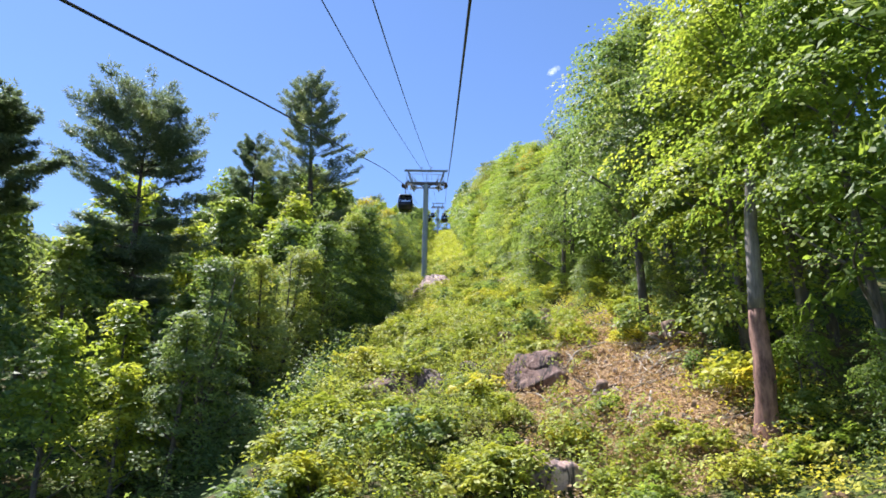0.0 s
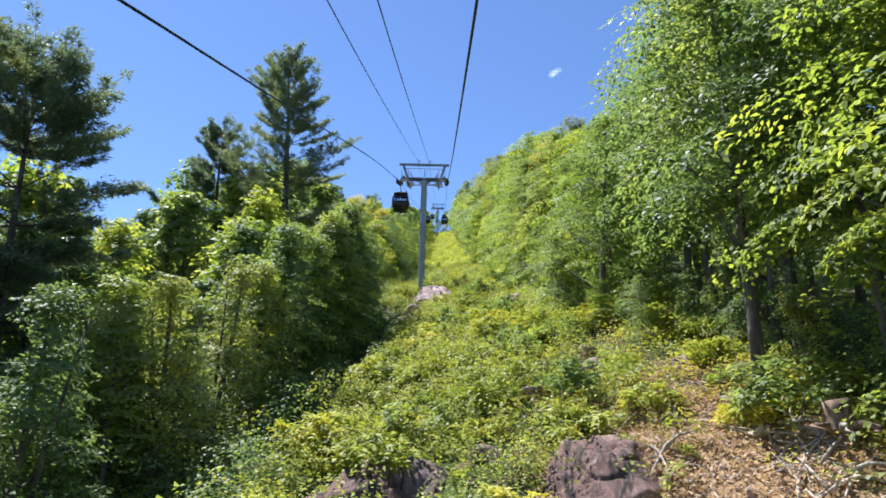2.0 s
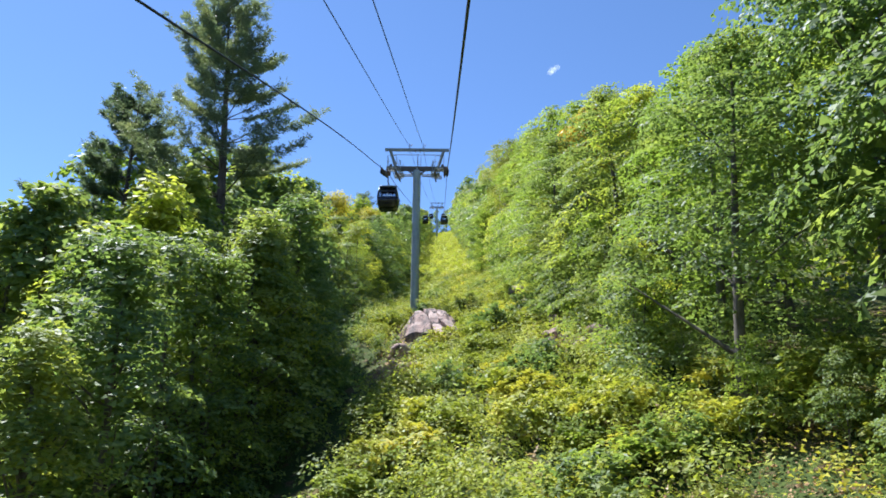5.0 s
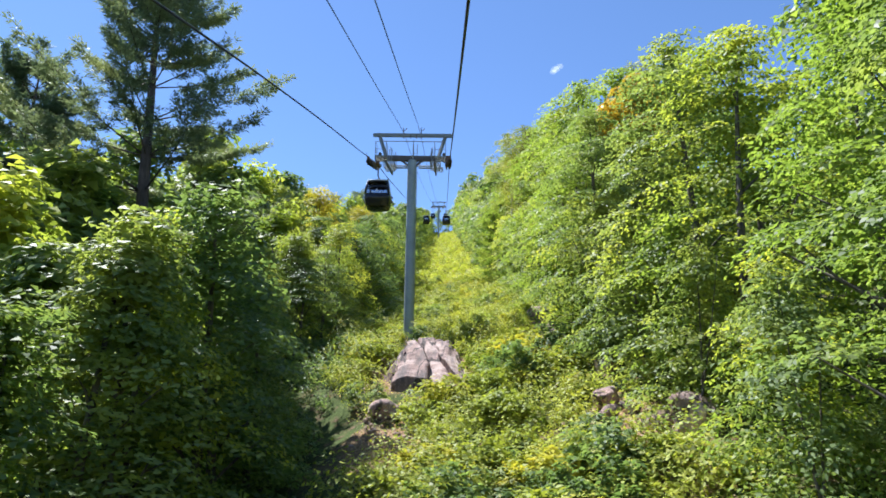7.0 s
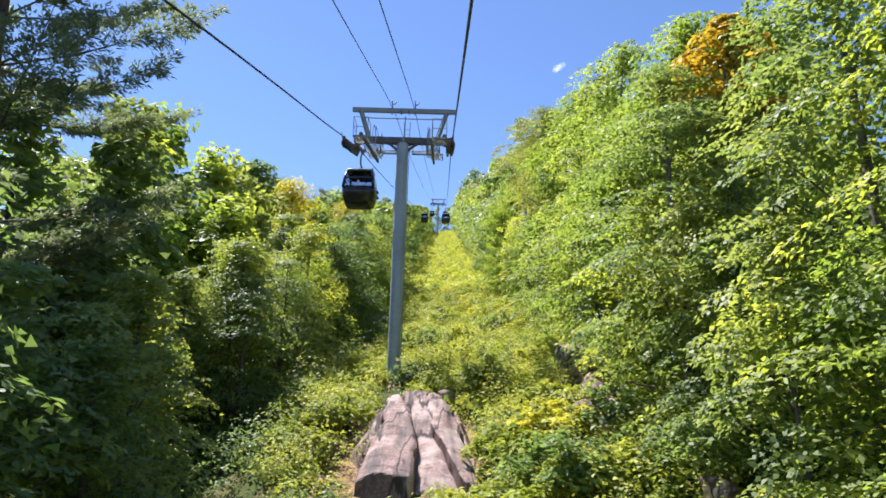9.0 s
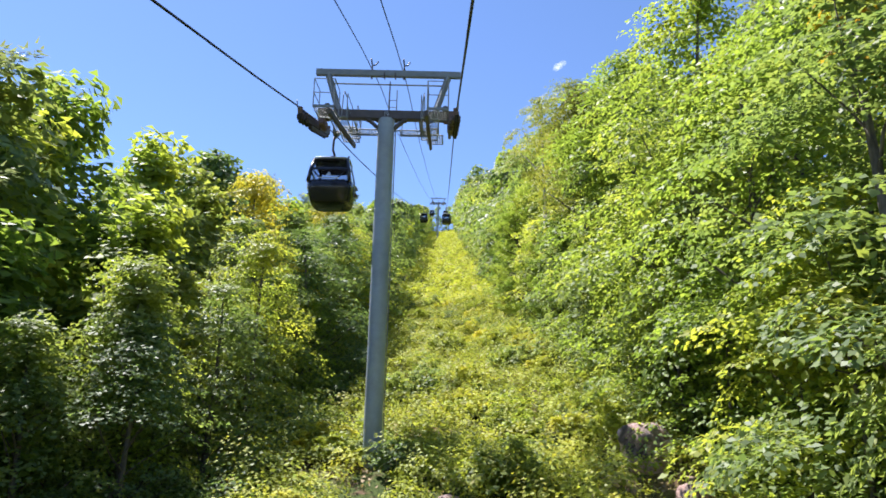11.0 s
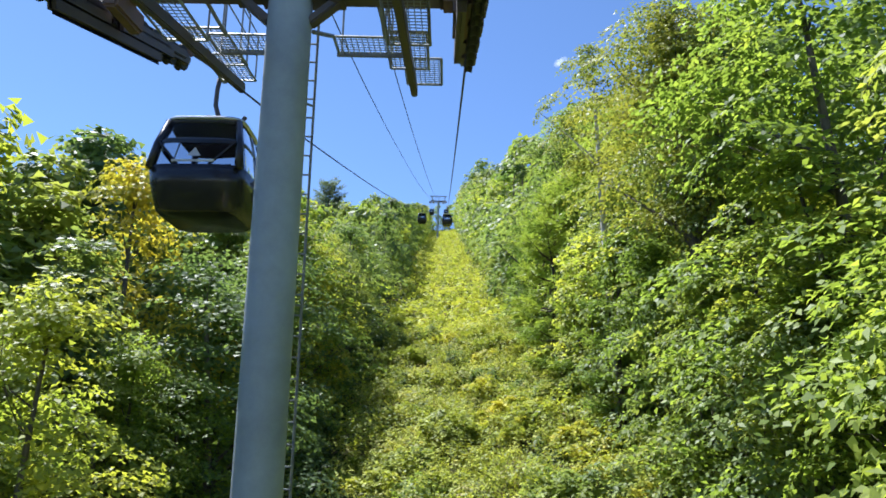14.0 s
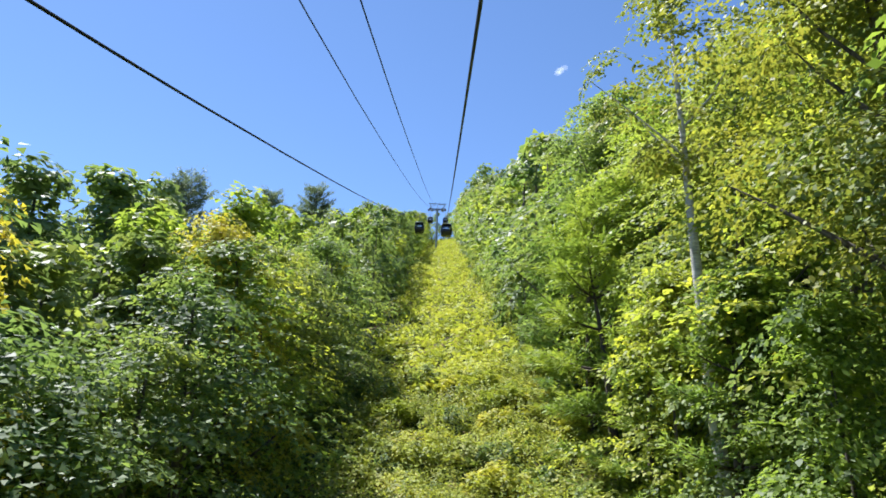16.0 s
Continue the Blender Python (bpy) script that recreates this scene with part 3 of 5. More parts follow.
def lift_tower(m):
    tower = thing("lift_tower", "grey galvanised steel lift tower with a crossarm and sheave trains", "lift tower", "lift towers", m=m)
    part("column", Bag().tube([(0, 0, -1.2), (0, 0, 13.48)], [0.345, 0.320], 48, False).mesh("column", GALVANISED, True), tower)
    for z, r in ((4.4, 0.336), (8.6, 0.330)):
        part("weld_seam", Bag().tube([(0, 0, z), (0, 0, z + 0.03)], r + 0.006, 40, False).mesh("weld_seam", GALVANISED, True), tower)
    foot = Bag().tube([(0, 0, -1.0), (0, 0, 0.12)], 0.62, 20).tube([(0, 0, 0.12), (0, 0, 0.16)], 0.48, 20)
    for k in range(10):
        a = math.tau * k / 10
        foot.tube([(math.cos(a) * 0.42, math.sin(a) * 0.42, 0.15), (math.cos(a) * 0.42, math.sin(a) * 0.42, 0.24)], 0.025, 6)
    part("footing", foot.mesh("footing", CONCRETE), tower, "round concrete footing with bolts")
    part("crossarm", Bag().box((0, 0, 13.64), (5.0, 0.34, 0.36), None, 0.03).box((0, 0, 13.47), (0.9, 0.5, 0.05), None, 0.01).mesh("crossarm", DARK_STEEL), tower, "dark weathered steel box crossarm")
    for s in (-1, 1):
        part("brace", Bag().box((0, 0, 0), (0.56, 0.22, 0.12), Matrix.Translation((s * 0.50, 0, 13.28)) @ Matrix.Rotation(-s * 0.72, 4, "Y"), 0.02).box((s * 0.70, 0, 13.44), (0.2, 0.3, 0.08), None, 0.01).mesh("brace", DARK_STEEL), tower)
    part("top_beam", Bag().box((0, 0, 15.40), (5.75, 0.20, 0.26), None, 0.02).mesh("top_beam", GREY_STEEL), tower, "grey steel lifting beam")
    part("rail", Bag().tube([(-2.25, -0.05, 14.92), (2.25, -0.05, 14.92)], 0.03, 6).mesh("rail", GREY_STEEL), tower)
    for s in (-1, 1):
        lean = Bag()
        for y in (-0.09, 0.09):
            lean.tube([(s * 1.9, y, 13.75), (s * 2.38, y, 15.34)], 0.07, 6)
        lean.box((0, 0, 0), (0.26, 0.05, 1.56), Matrix.Translation((s * 2.14, 0, 14.54)) @ Matrix.Rotation(s * 0.306, 4, "Y"), 0.01)
        part("post", lean.mesh("post", GREY_STEEL), tower)
    for x in (-0.66, 0.62):
        hook = Bag().tube([(x, 0, 15.52), (x, 0, 15.78)], 0.03, 6)
        hook.tube([(x - 0.02, -0.25, 15.92), (x, -0.1, 15.78), (x, 0.1, 15.80), (x + 0.12, 0.25, 15.9), (x + 0.2, 0.3, 16.06)], 0.03, 6)
        hook.tube([(x, 0, 15.66), (x, -0.02, 15.16)], 0.035, 6)
        part("cable_saddle", hook.mesh("cable_saddle", DARK_STEEL), tower)
    for x in (-0.15, 0.28):
        part("lifting_eye", Bag().tube([(x, -0.1, 15.4), (x, -0.12, 15.2), (x + 0.03, -0.12, 15.12)], 0.03, 6).mesh("lifting_eye", DARK_STEEL), tower)
    ladder = part("ladder", Bag().tube([(0.02, 0.50, 0.4), (0.02, 0.46, 14.9)], 0.02, 6).tube([(0.34, 0.46, 0.4), (0.34, 0.42, 14.9)], 0.02, 6).mesh("ladder", GREY_STEEL), tower, "slim steel ladder on the uphill side")
    rung = Bag().tube([(0.0, 0, 0), (0.34, 0, 0)], 0.014, 6).mesh("rung", GREY_STEEL)
    for k in range(48):
        part("rung", rung, ladder, m=pose(0, 0.459 - k * 0.00085, 0.6 + 0.295 * k))
    for z in (3.0, 6.0, 9.0, 12.0):
        part("bracket", Bag().tube([(0.0, 0.2, z), (0.01, 0.45, z)], 0.02, 5).tube([(0.1, 0.2, z), (0.33, 0.45, z)], 0.02, 5).mesh("bracket", GREY_STEEL), ladder)
    part("aerial", Bag().tube([(0.1, -0.19, 13.7), (0.1, -0.19, 15.0)], 0.022, 6).mesh("aerial", DARK_STEEL), tower)
    part("number_plate_backing", Bag().box((0, -0.182, 13.66), (0.34, 0.012, 0.22)).mesh("number_plate_backing", DARK_STEEL), tower)
    txt = bpy.data.curves.new("tower_number", "FONT")
    txt.body, txt.size, txt.align_x, txt.align_y, txt.extrude = "10", 0.22, "CENTER", "CENTER", 0.002
    tmp = bpy.data.objects.new("tower_number", txt)
    scene.collection.objects.link(tmp)
    bpy.context.view_layer.update()
    me = bpy.data.meshes.new_from_object(tmp.evaluated_get(bpy.context.evaluated_depsgraph_get()))
    bpy.data.objects.remove(tmp)
    me.materials.clear()
    me.materials.append(WHITE_MARK)
    part("tower_number", me, tower, "white painted tower number 10", pose(0, -0.192, 13.66, 90))
    slope = math.atan(0.352)
    upright = pose(0, 0, 0, TOWER_TILT, TOWER_LEAN).inverted()
    wheel = sheave_mesh()
    hub = Bag().tube([(-0.10, 0, 0), (-0.085, 0, 0), (0.085, 0, 0), (0.10, 0, 0)], [0.10, 0.16, 0.16, 0.10], 12).mesh("hub", RUSTY_STEEL)
    for s in (-1, 1):
        # the sheave train follows the rope
        at = upright @ Matrix.Translation(((ROPE_RIGHT if s > 0 else ROPE_LEFT) - TOWER_X, 0.12, rope_height(TOWER_Y + 0.12) - TOWER_Z - 0.15)) @ Matrix.Rotation(slope, 4, "X")
        train = Bag().box((s * -0.16, -0.6, -0.10), (0.07, 5.1, 0.16), None, 0.02)
        for k in range(5):
            train.box((s * -0.12, -2.955 + 1.18 * k, -0.14), (0.06, 0.92, 0.20), None, 0.06).box((s * 0.11, -2.955 + 1.18 * k, -0.14), (0.04, 0.86, 0.18), None, 0.05)
        for y, w in ((-2.36, 2.1), (0.0, 2.1), (-1.2, 3.4)):
            train.box((s * -0.24, y, -0.28 if w < 3 else -0.46), (0.12, w, 0.26), None, 0.06)
        tr = part("sheave_train", train.mesh("sheave_train", DARK_STEEL), tower, "dark brown steel rocker train of rubber-lined sheaves", at)
        for k in range(10):
            wheel_ob = part("sheave", wheel, tr, m=pose(0, -3.25 + 0.59 * k, -0.12))
            part("hub", hub, wheel_ob)
        for y in (-3.62, 2.42):
            part("rope_guard", Bag().box((s * -0.04, y, 0.08), (0.18, 0.08, 0.24), None, 0.02).tube([(s * 0.05, y, 0.16), (s * 0.05, y * 1.03, 0.40)], 0.018, 5).mesh("rope_guard", RUSTY_STEEL), tr)
        # stepped maintenance walkway beside the train: a beam and three gratings
        beam = Bag().box((0, 0, 0), (0.12, 6.7, 0.20), Matrix.Translation((s * 1.68, 0.0, 12.98)) @ Matrix.Rotation(0.153, 4, "X"), 0.02)
        walkway = part("walkway", beam.mesh("walkway", DARK_STEEL), tower, "inclined steel beam with stepped grating walkways")
        for x0, x1, y0, y1, z in ((1.52, 2.20, 2.45, 3.60, 13.78), (1.30, 1.98, 0.95, 2.30, 13.50), (1.40, 2.05, -1.2, 0.6, 13.10)):
            tagged(part("tread", grating(Bag(), min(s * x0, s * x1), max(s * x0, s * x1), y0, y1, z).mesh("tread", GREY_STEEL), walkway, "steel grating tread"), kind="stuff")
            inner = min(x0, x1)
            for y in (y0 + 0.05, y1 - 0.05):
                bar("stanchion", (s * inner, y, z), (s * inner, y, z + 0.95), 0.017, GREY_STEEL, walkway)
            for h in (0.5, 0.95):
                bar("handrail", (s * inner, y0 + 0.05, z + h), (s * inner, y1 - 0.05, z + h), 0.015, GREY_STEEL, walkway)
        # railed basket at the lower end of the walkway
        x0, x1, y0, y1, z0, z1 = 1.67, 2.42, -2.42, -1.32, 13.0, 14.05
        basket = part("basket", Bag().box((s * 2.045, y0, z0), (0.77, 0.05, 0.10), None, 0.01).mesh("basket", GREY_STEEL), tower, "railed steel work basket")
        tagged(part("grating", grating(Bag(), min(s * x0, s * x1), max(s * x0, s * x1), y0, y1, z0).mesh("grating", GREY_STEEL), basket), kind="stuff")
        for x in (x0, x1):
            for y in (y0, y1):
                bar("stanchion", (s * x, y, z0), (s * x, y, z1), 0.02, GREY_STEEL, basket)
            for z in (z0 + 0.52, z1):
                bar("handrail", (s * x, y0, z), (s * x, y1, z), 0.016, GREY_STEEL, basket)
        for z in (z0 + 0.52, z1):
            bar("handrail", (s * x0, y0, z), (s * x1, y0, z), 0.016, GREY_STEEL, basket)
        part("hanger", Bag().tube([(s * 1.95, -0.1, 13.5), (s * 1.72, -1.3, 12.9)], 0.05, 6).mesh("hanger", GREY_STEEL), tower)
        hoop = Bag().tube([(s * 1.56, -1.3, 13.1), (s * 1.52, -1.35, 13.9), (s * 1.50, -1.2, 14.1), (s * 1.46, -0.8, 14.0), (s * 1.44, -0.6, 13.3)], 0.02, 6)
        part("hoop", hoop.mesh("hoop", GREY_STEEL), tower)
        # grating platform behind the crossarm
        platform = part("platform", Bag().box((s * 1.0, 1.68, 13.45), (1.16, 0.05, 0.09), None, 0.01).mesh("platform", GREY_STEEL), tower, "small grating platform behind the crossarm")
        tagged(part("grating", grating(Bag(), min(s * 0.46, s * 1.62), max(s * 0.46, s * 1.62), 1.05, 1.68, 13.45).mesh("grating", GREY_STEEL), platform), kind="stuff")
        bar("strut", (s * 0.30, 0.25, 13.1), (s * 0.46, 1.05, 13.45), 0.035, GREY_STEEL, platform)
        bar("strut", (s * 1.3, 0.15, 13.5), (s * 1.3, 1.05, 13.45), 0.035, GREY_STEEL, platform)
        bar("handrail", (s * 0.46, 1.68, 14.4), (s * 1.62, 1.68, 14.4), 0.016, GREY_STEEL, platform)
        for x in (0.5, 1.58):
            bar("stanchion", (s * x, 1.68, 13.45), (s * x, 1.68, 14.4), 0.018, GREY_STEEL, platform)
        gear = Bag().box((s * 2.45, 0.0, 13.62), (0.5, 0.45, 0.42), None, 0.05)
        gear.box((s * 2.50, 0.1, 13.30), (0.22, 0.9, 0.34), None, 0.04)
        part("saddle", gear.mesh("saddle", RUSTY_STEEL), tower)
        part("motor", Bag().tube([(s * 2.30, -0.35, 13.86), (s * 2.30, 0.1, 13.86)], 0.12, 12).box((s * 2.30, -0.1, 13.72), (0.2, 0.3, 0.1), None, 0.01).mesh("motor", DARK_STEEL), tower)
    return tower


tower = lift_tower(pose(TOWER_X, TOWER_Y, TOWER_Z, TOWER_TILT, TOWER_LEAN))
copy_thing(tower, pose(TOWER_X, FAR_Y, FAR_Z, TOWER_TILT, TOWER_LEAN))


def ring_loft(bag, rings, n=28, p=3.2):
    """A shell lofted through rounded-square rings of (half width, half length, height)."""
    start = len(bag.v)
    for a, b, z in rings:
        for k in range(n):
            w = math.tau * (k + 0.5) / n
            c, s = math.cos(w), math.sin(w)
            bag.v.append((a * math.copysign(abs(c) ** (2 / p), c), b * math.copysign(abs(s) ** (2 / p), s), z))
    for i in range(len(rings) - 1):
        for k in range(n):
            q = start + i * n
            bag.f.append((q + k, q + (k + 1) % n, q + n + (k + 1) % n, q + n + k))
    return bag


def gondola(m):
    g = thing("gondola_cabin", "black rounded gondola cabin hanging from the haul rope by an arm", "gondola", "gondola cabins", m=m)
    lower = Bag()
    ring_loft(lower, [(0.02, 0.02, -3.72), (0.80, 0.74, -3.72), (0.90, 0.86, -3.64), (1.02, 1.04, -3.15), (1.06, 1.12, -2.78), (1.01, 1.07, -2.78), (0.96, 0.98, -3.15), (0.7, 0.66, -3.58), (0.02, 0.02, -3.58)], p=5.0)
    part("body", lower.mesh("body", CABIN_PAINT, True), g)
    roof = Bag()
    ring_loft(roof, [(0.02, 0.02, -1.46), (0.70, 0.62, -1.47), (0.80, 0.72, -1.52), (0.84, 0.76, -1.68), (0.79, 0.71, -1.68), (0.70, 0.62, -1.56), (0.02, 0.02, -1.54)], p=5.0)
    part("roof", roof.mesh("roof", CABIN_PAINT, True), g)
    part("roof_rim", ring_loft(Bag(), [(0.80, 0.72, -1.50), (0.87, 0.79, -1.53), (0.87, 0.79, -1.58), (0.80, 0.72, -1.60)], p=5.0).mesh("roof_rim", ALUMINIUM, True), g)
    band = Bag()
    ring_loft(band, [(0.835, 0.755, -1.68), (0.965, 0.96, -2.2), (1.045, 1.105, -2.78)], p=5.0)
    glass = part("window", band.mesh("window", GLASS, True), g, "tinted window band round the cabin")
    glass.visible_shadow = False
    for sx in (-1, 1):
        for sy in (-1, 1):
            part("pillar", Bag().tube([(sx * 0.75, sy * 0.67, -1.62), (sx * 0.87, sy * 0.86, -2.2), (sx * 0.94, sy * 0.99, -2.82)], 0.085, 7).mesh("pillar", CABIN_PAINT, True), g)
    part("waist_rail", ring_loft(Bag(), [(0.945, 0.925, -2.10), (0.985, 0.975, -2.16), (0.965, 0.965, -2.24)], p=5.0).mesh("waist_rail", CABIN_PAINT, True), g)
    for sx in (-1, 1):
        part("door_seam", Bag().tube([(sx * 0.85, 0, -1.68), (sx * 0.98, 0, -2.2), (sx * 1.065, 0, -2.78), (sx * 1.03, 0, -3.2)], 0.022, 5).mesh("door_seam", ALUMINIUM), g)
        for z, w in ((-3.05, 0.12), (-2.7, 0.10)):
            part("ski_rack", Bag().box((sx * 1.09, 0.3, z), (w, 0.5, 0.055), None, 0.01).mesh("ski_rack", DARK_STEEL), g)
        part("bench", Bag().box((0, sx * 0.62, -3.15), (1.5, 0.42, 0.10), None, 0.03).box((0, sx * 0.83, -2.9), (1.5, 0.08, 0.5), None, 0.03).mesh("bench", RUBBER), g)
        part("stay", Bag().tube([(0.82 * sx, -0.95, -2.2), (0.3 * sx, -1.08, -2.8)], 0.03, 5).mesh("stay", CABIN_PAINT), g)
    sign = Bag().box((0, -1.100, -2.70), (0.9, 0.012, 0.045))
    sign.v += [Vector((-0.14, -1.075, -2.58)), Vector((0.14, -1.075, -2.58)), Vector((0.0, -1.02, -2.36))]
    sign.f.append((len(sign.v) - 3, len(sign.v) - 2, len(sign.v) - 1))
    part("marking", sign.mesh("marking", WHITE_MARK), g, "white emblem with a bar of small writing")
    arm = Bag().tube([(0, 0, -0.10), (-0.05, 0.02, -0.45), (-0.06, 0.04, -0.85), (0.04, 0.02, -1.15), (0.0, 0, -1.45)], [0.06, 0.055, 0.055, 0.06, 0.08], 8)
    part("hanger_arm", arm.mesh("hanger_arm", DARK_STEEL, True), g)
    part("roof_frame", Bag().box((0, 0, -1.40), (0.9, 0.16, 0.08), None, 0.02).box((0, 0, -1.40), (0.16, 1.0, 0.08), None, 0.02).mesh("roof_frame", DARK_STEEL), g)
    grip = Bag().box((0, 0, -0.06), (0.16, 0.7, 0.15), None, 0.03).box((0.12, 0, 0.0), (0.2, 0.3, 0.2), None, 0.03)
    grip.tube([(-0.05, -0.34, 0.05), (0.05, -0.34, 0.05)], 0.1, 12).tube([(-0.05, 0.34, 0.05), (0.05, 0.34, 0.05)], 0.1, 12)
    part("grip", grip.mesh("grip", GREY_STEEL), g)
    part("roof_hook", Bag().tube([(0.72, -0.4, -1.5), (0.80, -0.4, -1.36)], 0.05, 5).mesh("roof_hook", DARK_STEEL), g)
    return g


cabin_places = [(ROPE_LEFT, 90.7), (ROPE_RIGHT, 206.0), (ROPE_LEFT, 226.0), (ROPE_RIGHT, 345.0), (ROPE_LEFT, 335.0)]
scatter(gondola(pose(0, 0, 0)), [pose(x, y, rope_height(y) - 0.04) for x, y in cabin_places])

# ---- rocks ----
def boulder(seed, size, label, m, cuts=4, name="boulder", stone=None):
    bm = bmesh.new()
    bmesh.ops.create_icosphere(bm, subdivisions=cuts, radius=1.0)
    g = np.random.default_rng(seed)
    off = Vector((seed * 7.3, seed * 3.1, seed * 1.7))
    planes = [(Vector(n).normalized(), float(g.uniform(0.58, 0.92))) for n in g.normal(0, 1, (16, 3))]
    for v in bm.verts:
        d = v.co.normalized()
        r = min([1.05] + [h / n.dot(d) for n, h in planes if n.dot(d) > 0.2])
        r += 0.09 * noise.noise(d * 1.9 + off) + 0.035 * noise.noise(d * 5.5 + off) + 0.015 * noise.noise(d * 14 + off)
        crack = abs(noise.noise(Vector((d.x * 1.6, d.z * 0.7, d.y * 0.9)) + off))
        r -= 0.06 * max(0.0, 1 - crack * 22)
        v.co = Vector((d.x * size[0], d.y * size[1], d.z * size[2])) * r
    me = bpy.data.meshes.new(name)
    bm.to_mesh(me)
    bm.free()
    me.materials.append(stone or ROCK)
    me.polygons.foreach_set("use_smooth", [True] * len(me.polygons))
    ob = new(name, me)
    ob.matrix_basis = m
    return tagged(ob, label, "rock", "rocks on the lane")


def granite_slab(m):
    """A bare dome of bedrock with long cracks that run down the slope."""
    n, k = 130, 150
    cracks = ((-1.25, 0.9, 0.13), (-0.25, 2.1, 0.20), (0.55, 4.7, 0.07), (1.15, 0.3, 0.17))
    v, blocks = [], []
    for i in range(k + 1):
        s = -4.2 + 8.6 * i / k
        for j in range(n + 1):
            x = -2.6 + 5.2 * j / n
            w = float(np.interp(s, (-4.2, -1.0, 1.6, 4.2), (2.35, 2.3, 1.75, 1.05))) + 0.15 * math.sin(s * 1.6)
            rough_edge = 0.25 * noise.noise(Vector((x * 0.9, s * 0.9, 6.0)))
            ease = lambda d, wide: max(0.0, min(1.0, (d + rough_edge) / wide)) ** 0.7
            edge = ease(w - abs(x + 0.12 * s), 0.5) * ease(s + 4.1, 0.6) * ease(4.35 - s, 0.9)
            lay = 1.55 + min(0.0, -0.34 * (x - 0.75), 0.42 * (x + 0.95), -0.22 * (s - 2.0))
            block = 0
            for c, ph, deep in cracks:
                at = c * (1.1 - 0.09 * s) - 0.10 * s + 0.16 * math.sin(s * 0.7 + ph) + 0.14 * noise.noise(Vector((s * 1.1, ph, 0)))
                block += x > at
                lay -= deep * max(0.0, 1 - abs(x - at) / 0.11) * max(0.25, min(1.0, 0.7 + noise.noise(Vector((s * 0.7, ph, 5)))))
            step = (-0.30, 0.06, -0.12, 0.10, -0.22)[block] + (0.05, -0.05, 0.06, -0.04, 0.06)[block] * s
            shelf = 0.14 * math.floor(1.1 * s + 0.8 * x + 1.6 * noise.noise(Vector((x * 0.7, s * 0.6, block * 3.0))))
            z = edge * (lay + step + 0.12 * (shelf - 0.14 * (1.1 * s + 0.8 * x))) + 0.10 * noise.noise(Vector((x * 0.9, s * 0.6, 3.0))) + 0.05 * noise.noise(Vector((x * 3, s * 1.8, 8.0)))
            v.append((x, s, z - 0.9))
            blocks.append(block)
    slab = thing("outcrop", "large pinkish granite slab with dark cracks below the tower", "rock", m=m)
    for number in sorted(set(blocks)):
        at, verts, faces = {}, [], []
        for i in range(k):
            for j in range(n):
                a = i * (n + 1) + j
                if blocks[a] == number:
                    corners = (a, a + 1, a + n + 2, a + n + 1)
                    for q in corners:
                        if q not in at:
                            at[q] = len(verts)
                            verts.append(v[q])
                    faces.append(tuple(at[q] for q in corners))
        me = bpy.data.meshes.new("rock_layer")
        me.from_pydata(verts, [], faces)
        me.materials.append(SLAB_ROCK)
        part("rock_layer", me, slab)
    return slab


granite_slab(pose(-0.70, 74.8, 27.30, 26, 0, 0) @ Matrix.Diagonal((1.1, 1.08, 1.0, 1)))
boulder(2, (1.9, 1.7, 1.6), "brownish streaked boulder half buried in shrubs", pose(-2.2, 31.6, 12.05, 28, 0, 8), 5, stone=BROWN_ROCK)
boulder(37, (1.1, 1.1, 1.2), "grey block of rock leaning on a boulder", pose(-0.5, 32.0, 12.4, 20, 8, 30), 5)
boulder(3, (2.35, 2.2, 1.85), "rounded dark brownish boulder with pale lichen on the bank", pose(4.4, 29.9, 12.4, 30, 4, -10), 6, stone=BROWN_ROCK)
small = [(3.2, 21.2, 0.85), (1.2, 32.8, 0.5), (4.3, 41.8, 0.5), (6.4, 39.8, 0.55), (6.6, 42.4, 0.55), (-2.3, 67.3, 0.6), (6.4, 66.5, 0.45), (7.3, 59.3, 0.7), (6.0, 81.0, 0.8), (5.0, 74.9, 0.55),
         (6.3, 78.0, 0.5), (6.2, 115.8, 0.45), (5.5, 107.2, 0.5), (5.6, 63.2, 0.5), (6.5, 60.4, 0.45), (6.1, 62.0, 0.3), (5.9, 77.2, 0.5), (6.7, 76.0, 0.55), (5.5, 75.6, 0.4), (3.3, 37.6, 0.55), (5.2, 61.4, 0.35), (6.1, 96.9, 0.4), (-0.4, 80.9, 0.5), (0.3, 81.2, 0.35), (8.8, 36.5, 0.5)]
for i, (x, y, r) in enumerate(small):
    boulder(4 + i, (r * 1.35, r * 1.05, r * (0.95 if y > 50 else 0.75)), "small pale granite rock in the undergrowth", pose(x, y, on_ground(x, y, r * (0.5 if y > 50 else 0.15)), 16, 14 * math.sin(i), 47 * i), 4, stone=PALE_ROCK)

# ---- forest ----
def stand(x, y, s=1.0, dz=-0.15, sz=None, g=None):
    """A pose on the ground, turned and sized."""
    return pose(x, y, on_ground(x, y, dz), g.normal(0, 1.5), g.normal(0, 1.5), g.uniform(0, 360)) @ Matrix.Diagonal((s, s, sz or s, 1))


def row(x0, spread, y0, y1, step, height, jitter=0.12):
    """Places along the lane: x, y and the plant's height."""
    g = np.random.default_rng(int(abs(x0) * 10) * 1000 + int(y0) + (7 if x0 < 0 else 0))
    out, y = [], y0
    while y < y1:
        h = height(y) if callable(height) else height
        out.append((x0 + g.uniform(-spread, spread), y + g.uniform(-0.3, 0.3) * step, h * g.uniform(1 - jitter, 1 + jitter)))
        y += step * g.uniform(0.85, 1.15)
    return out


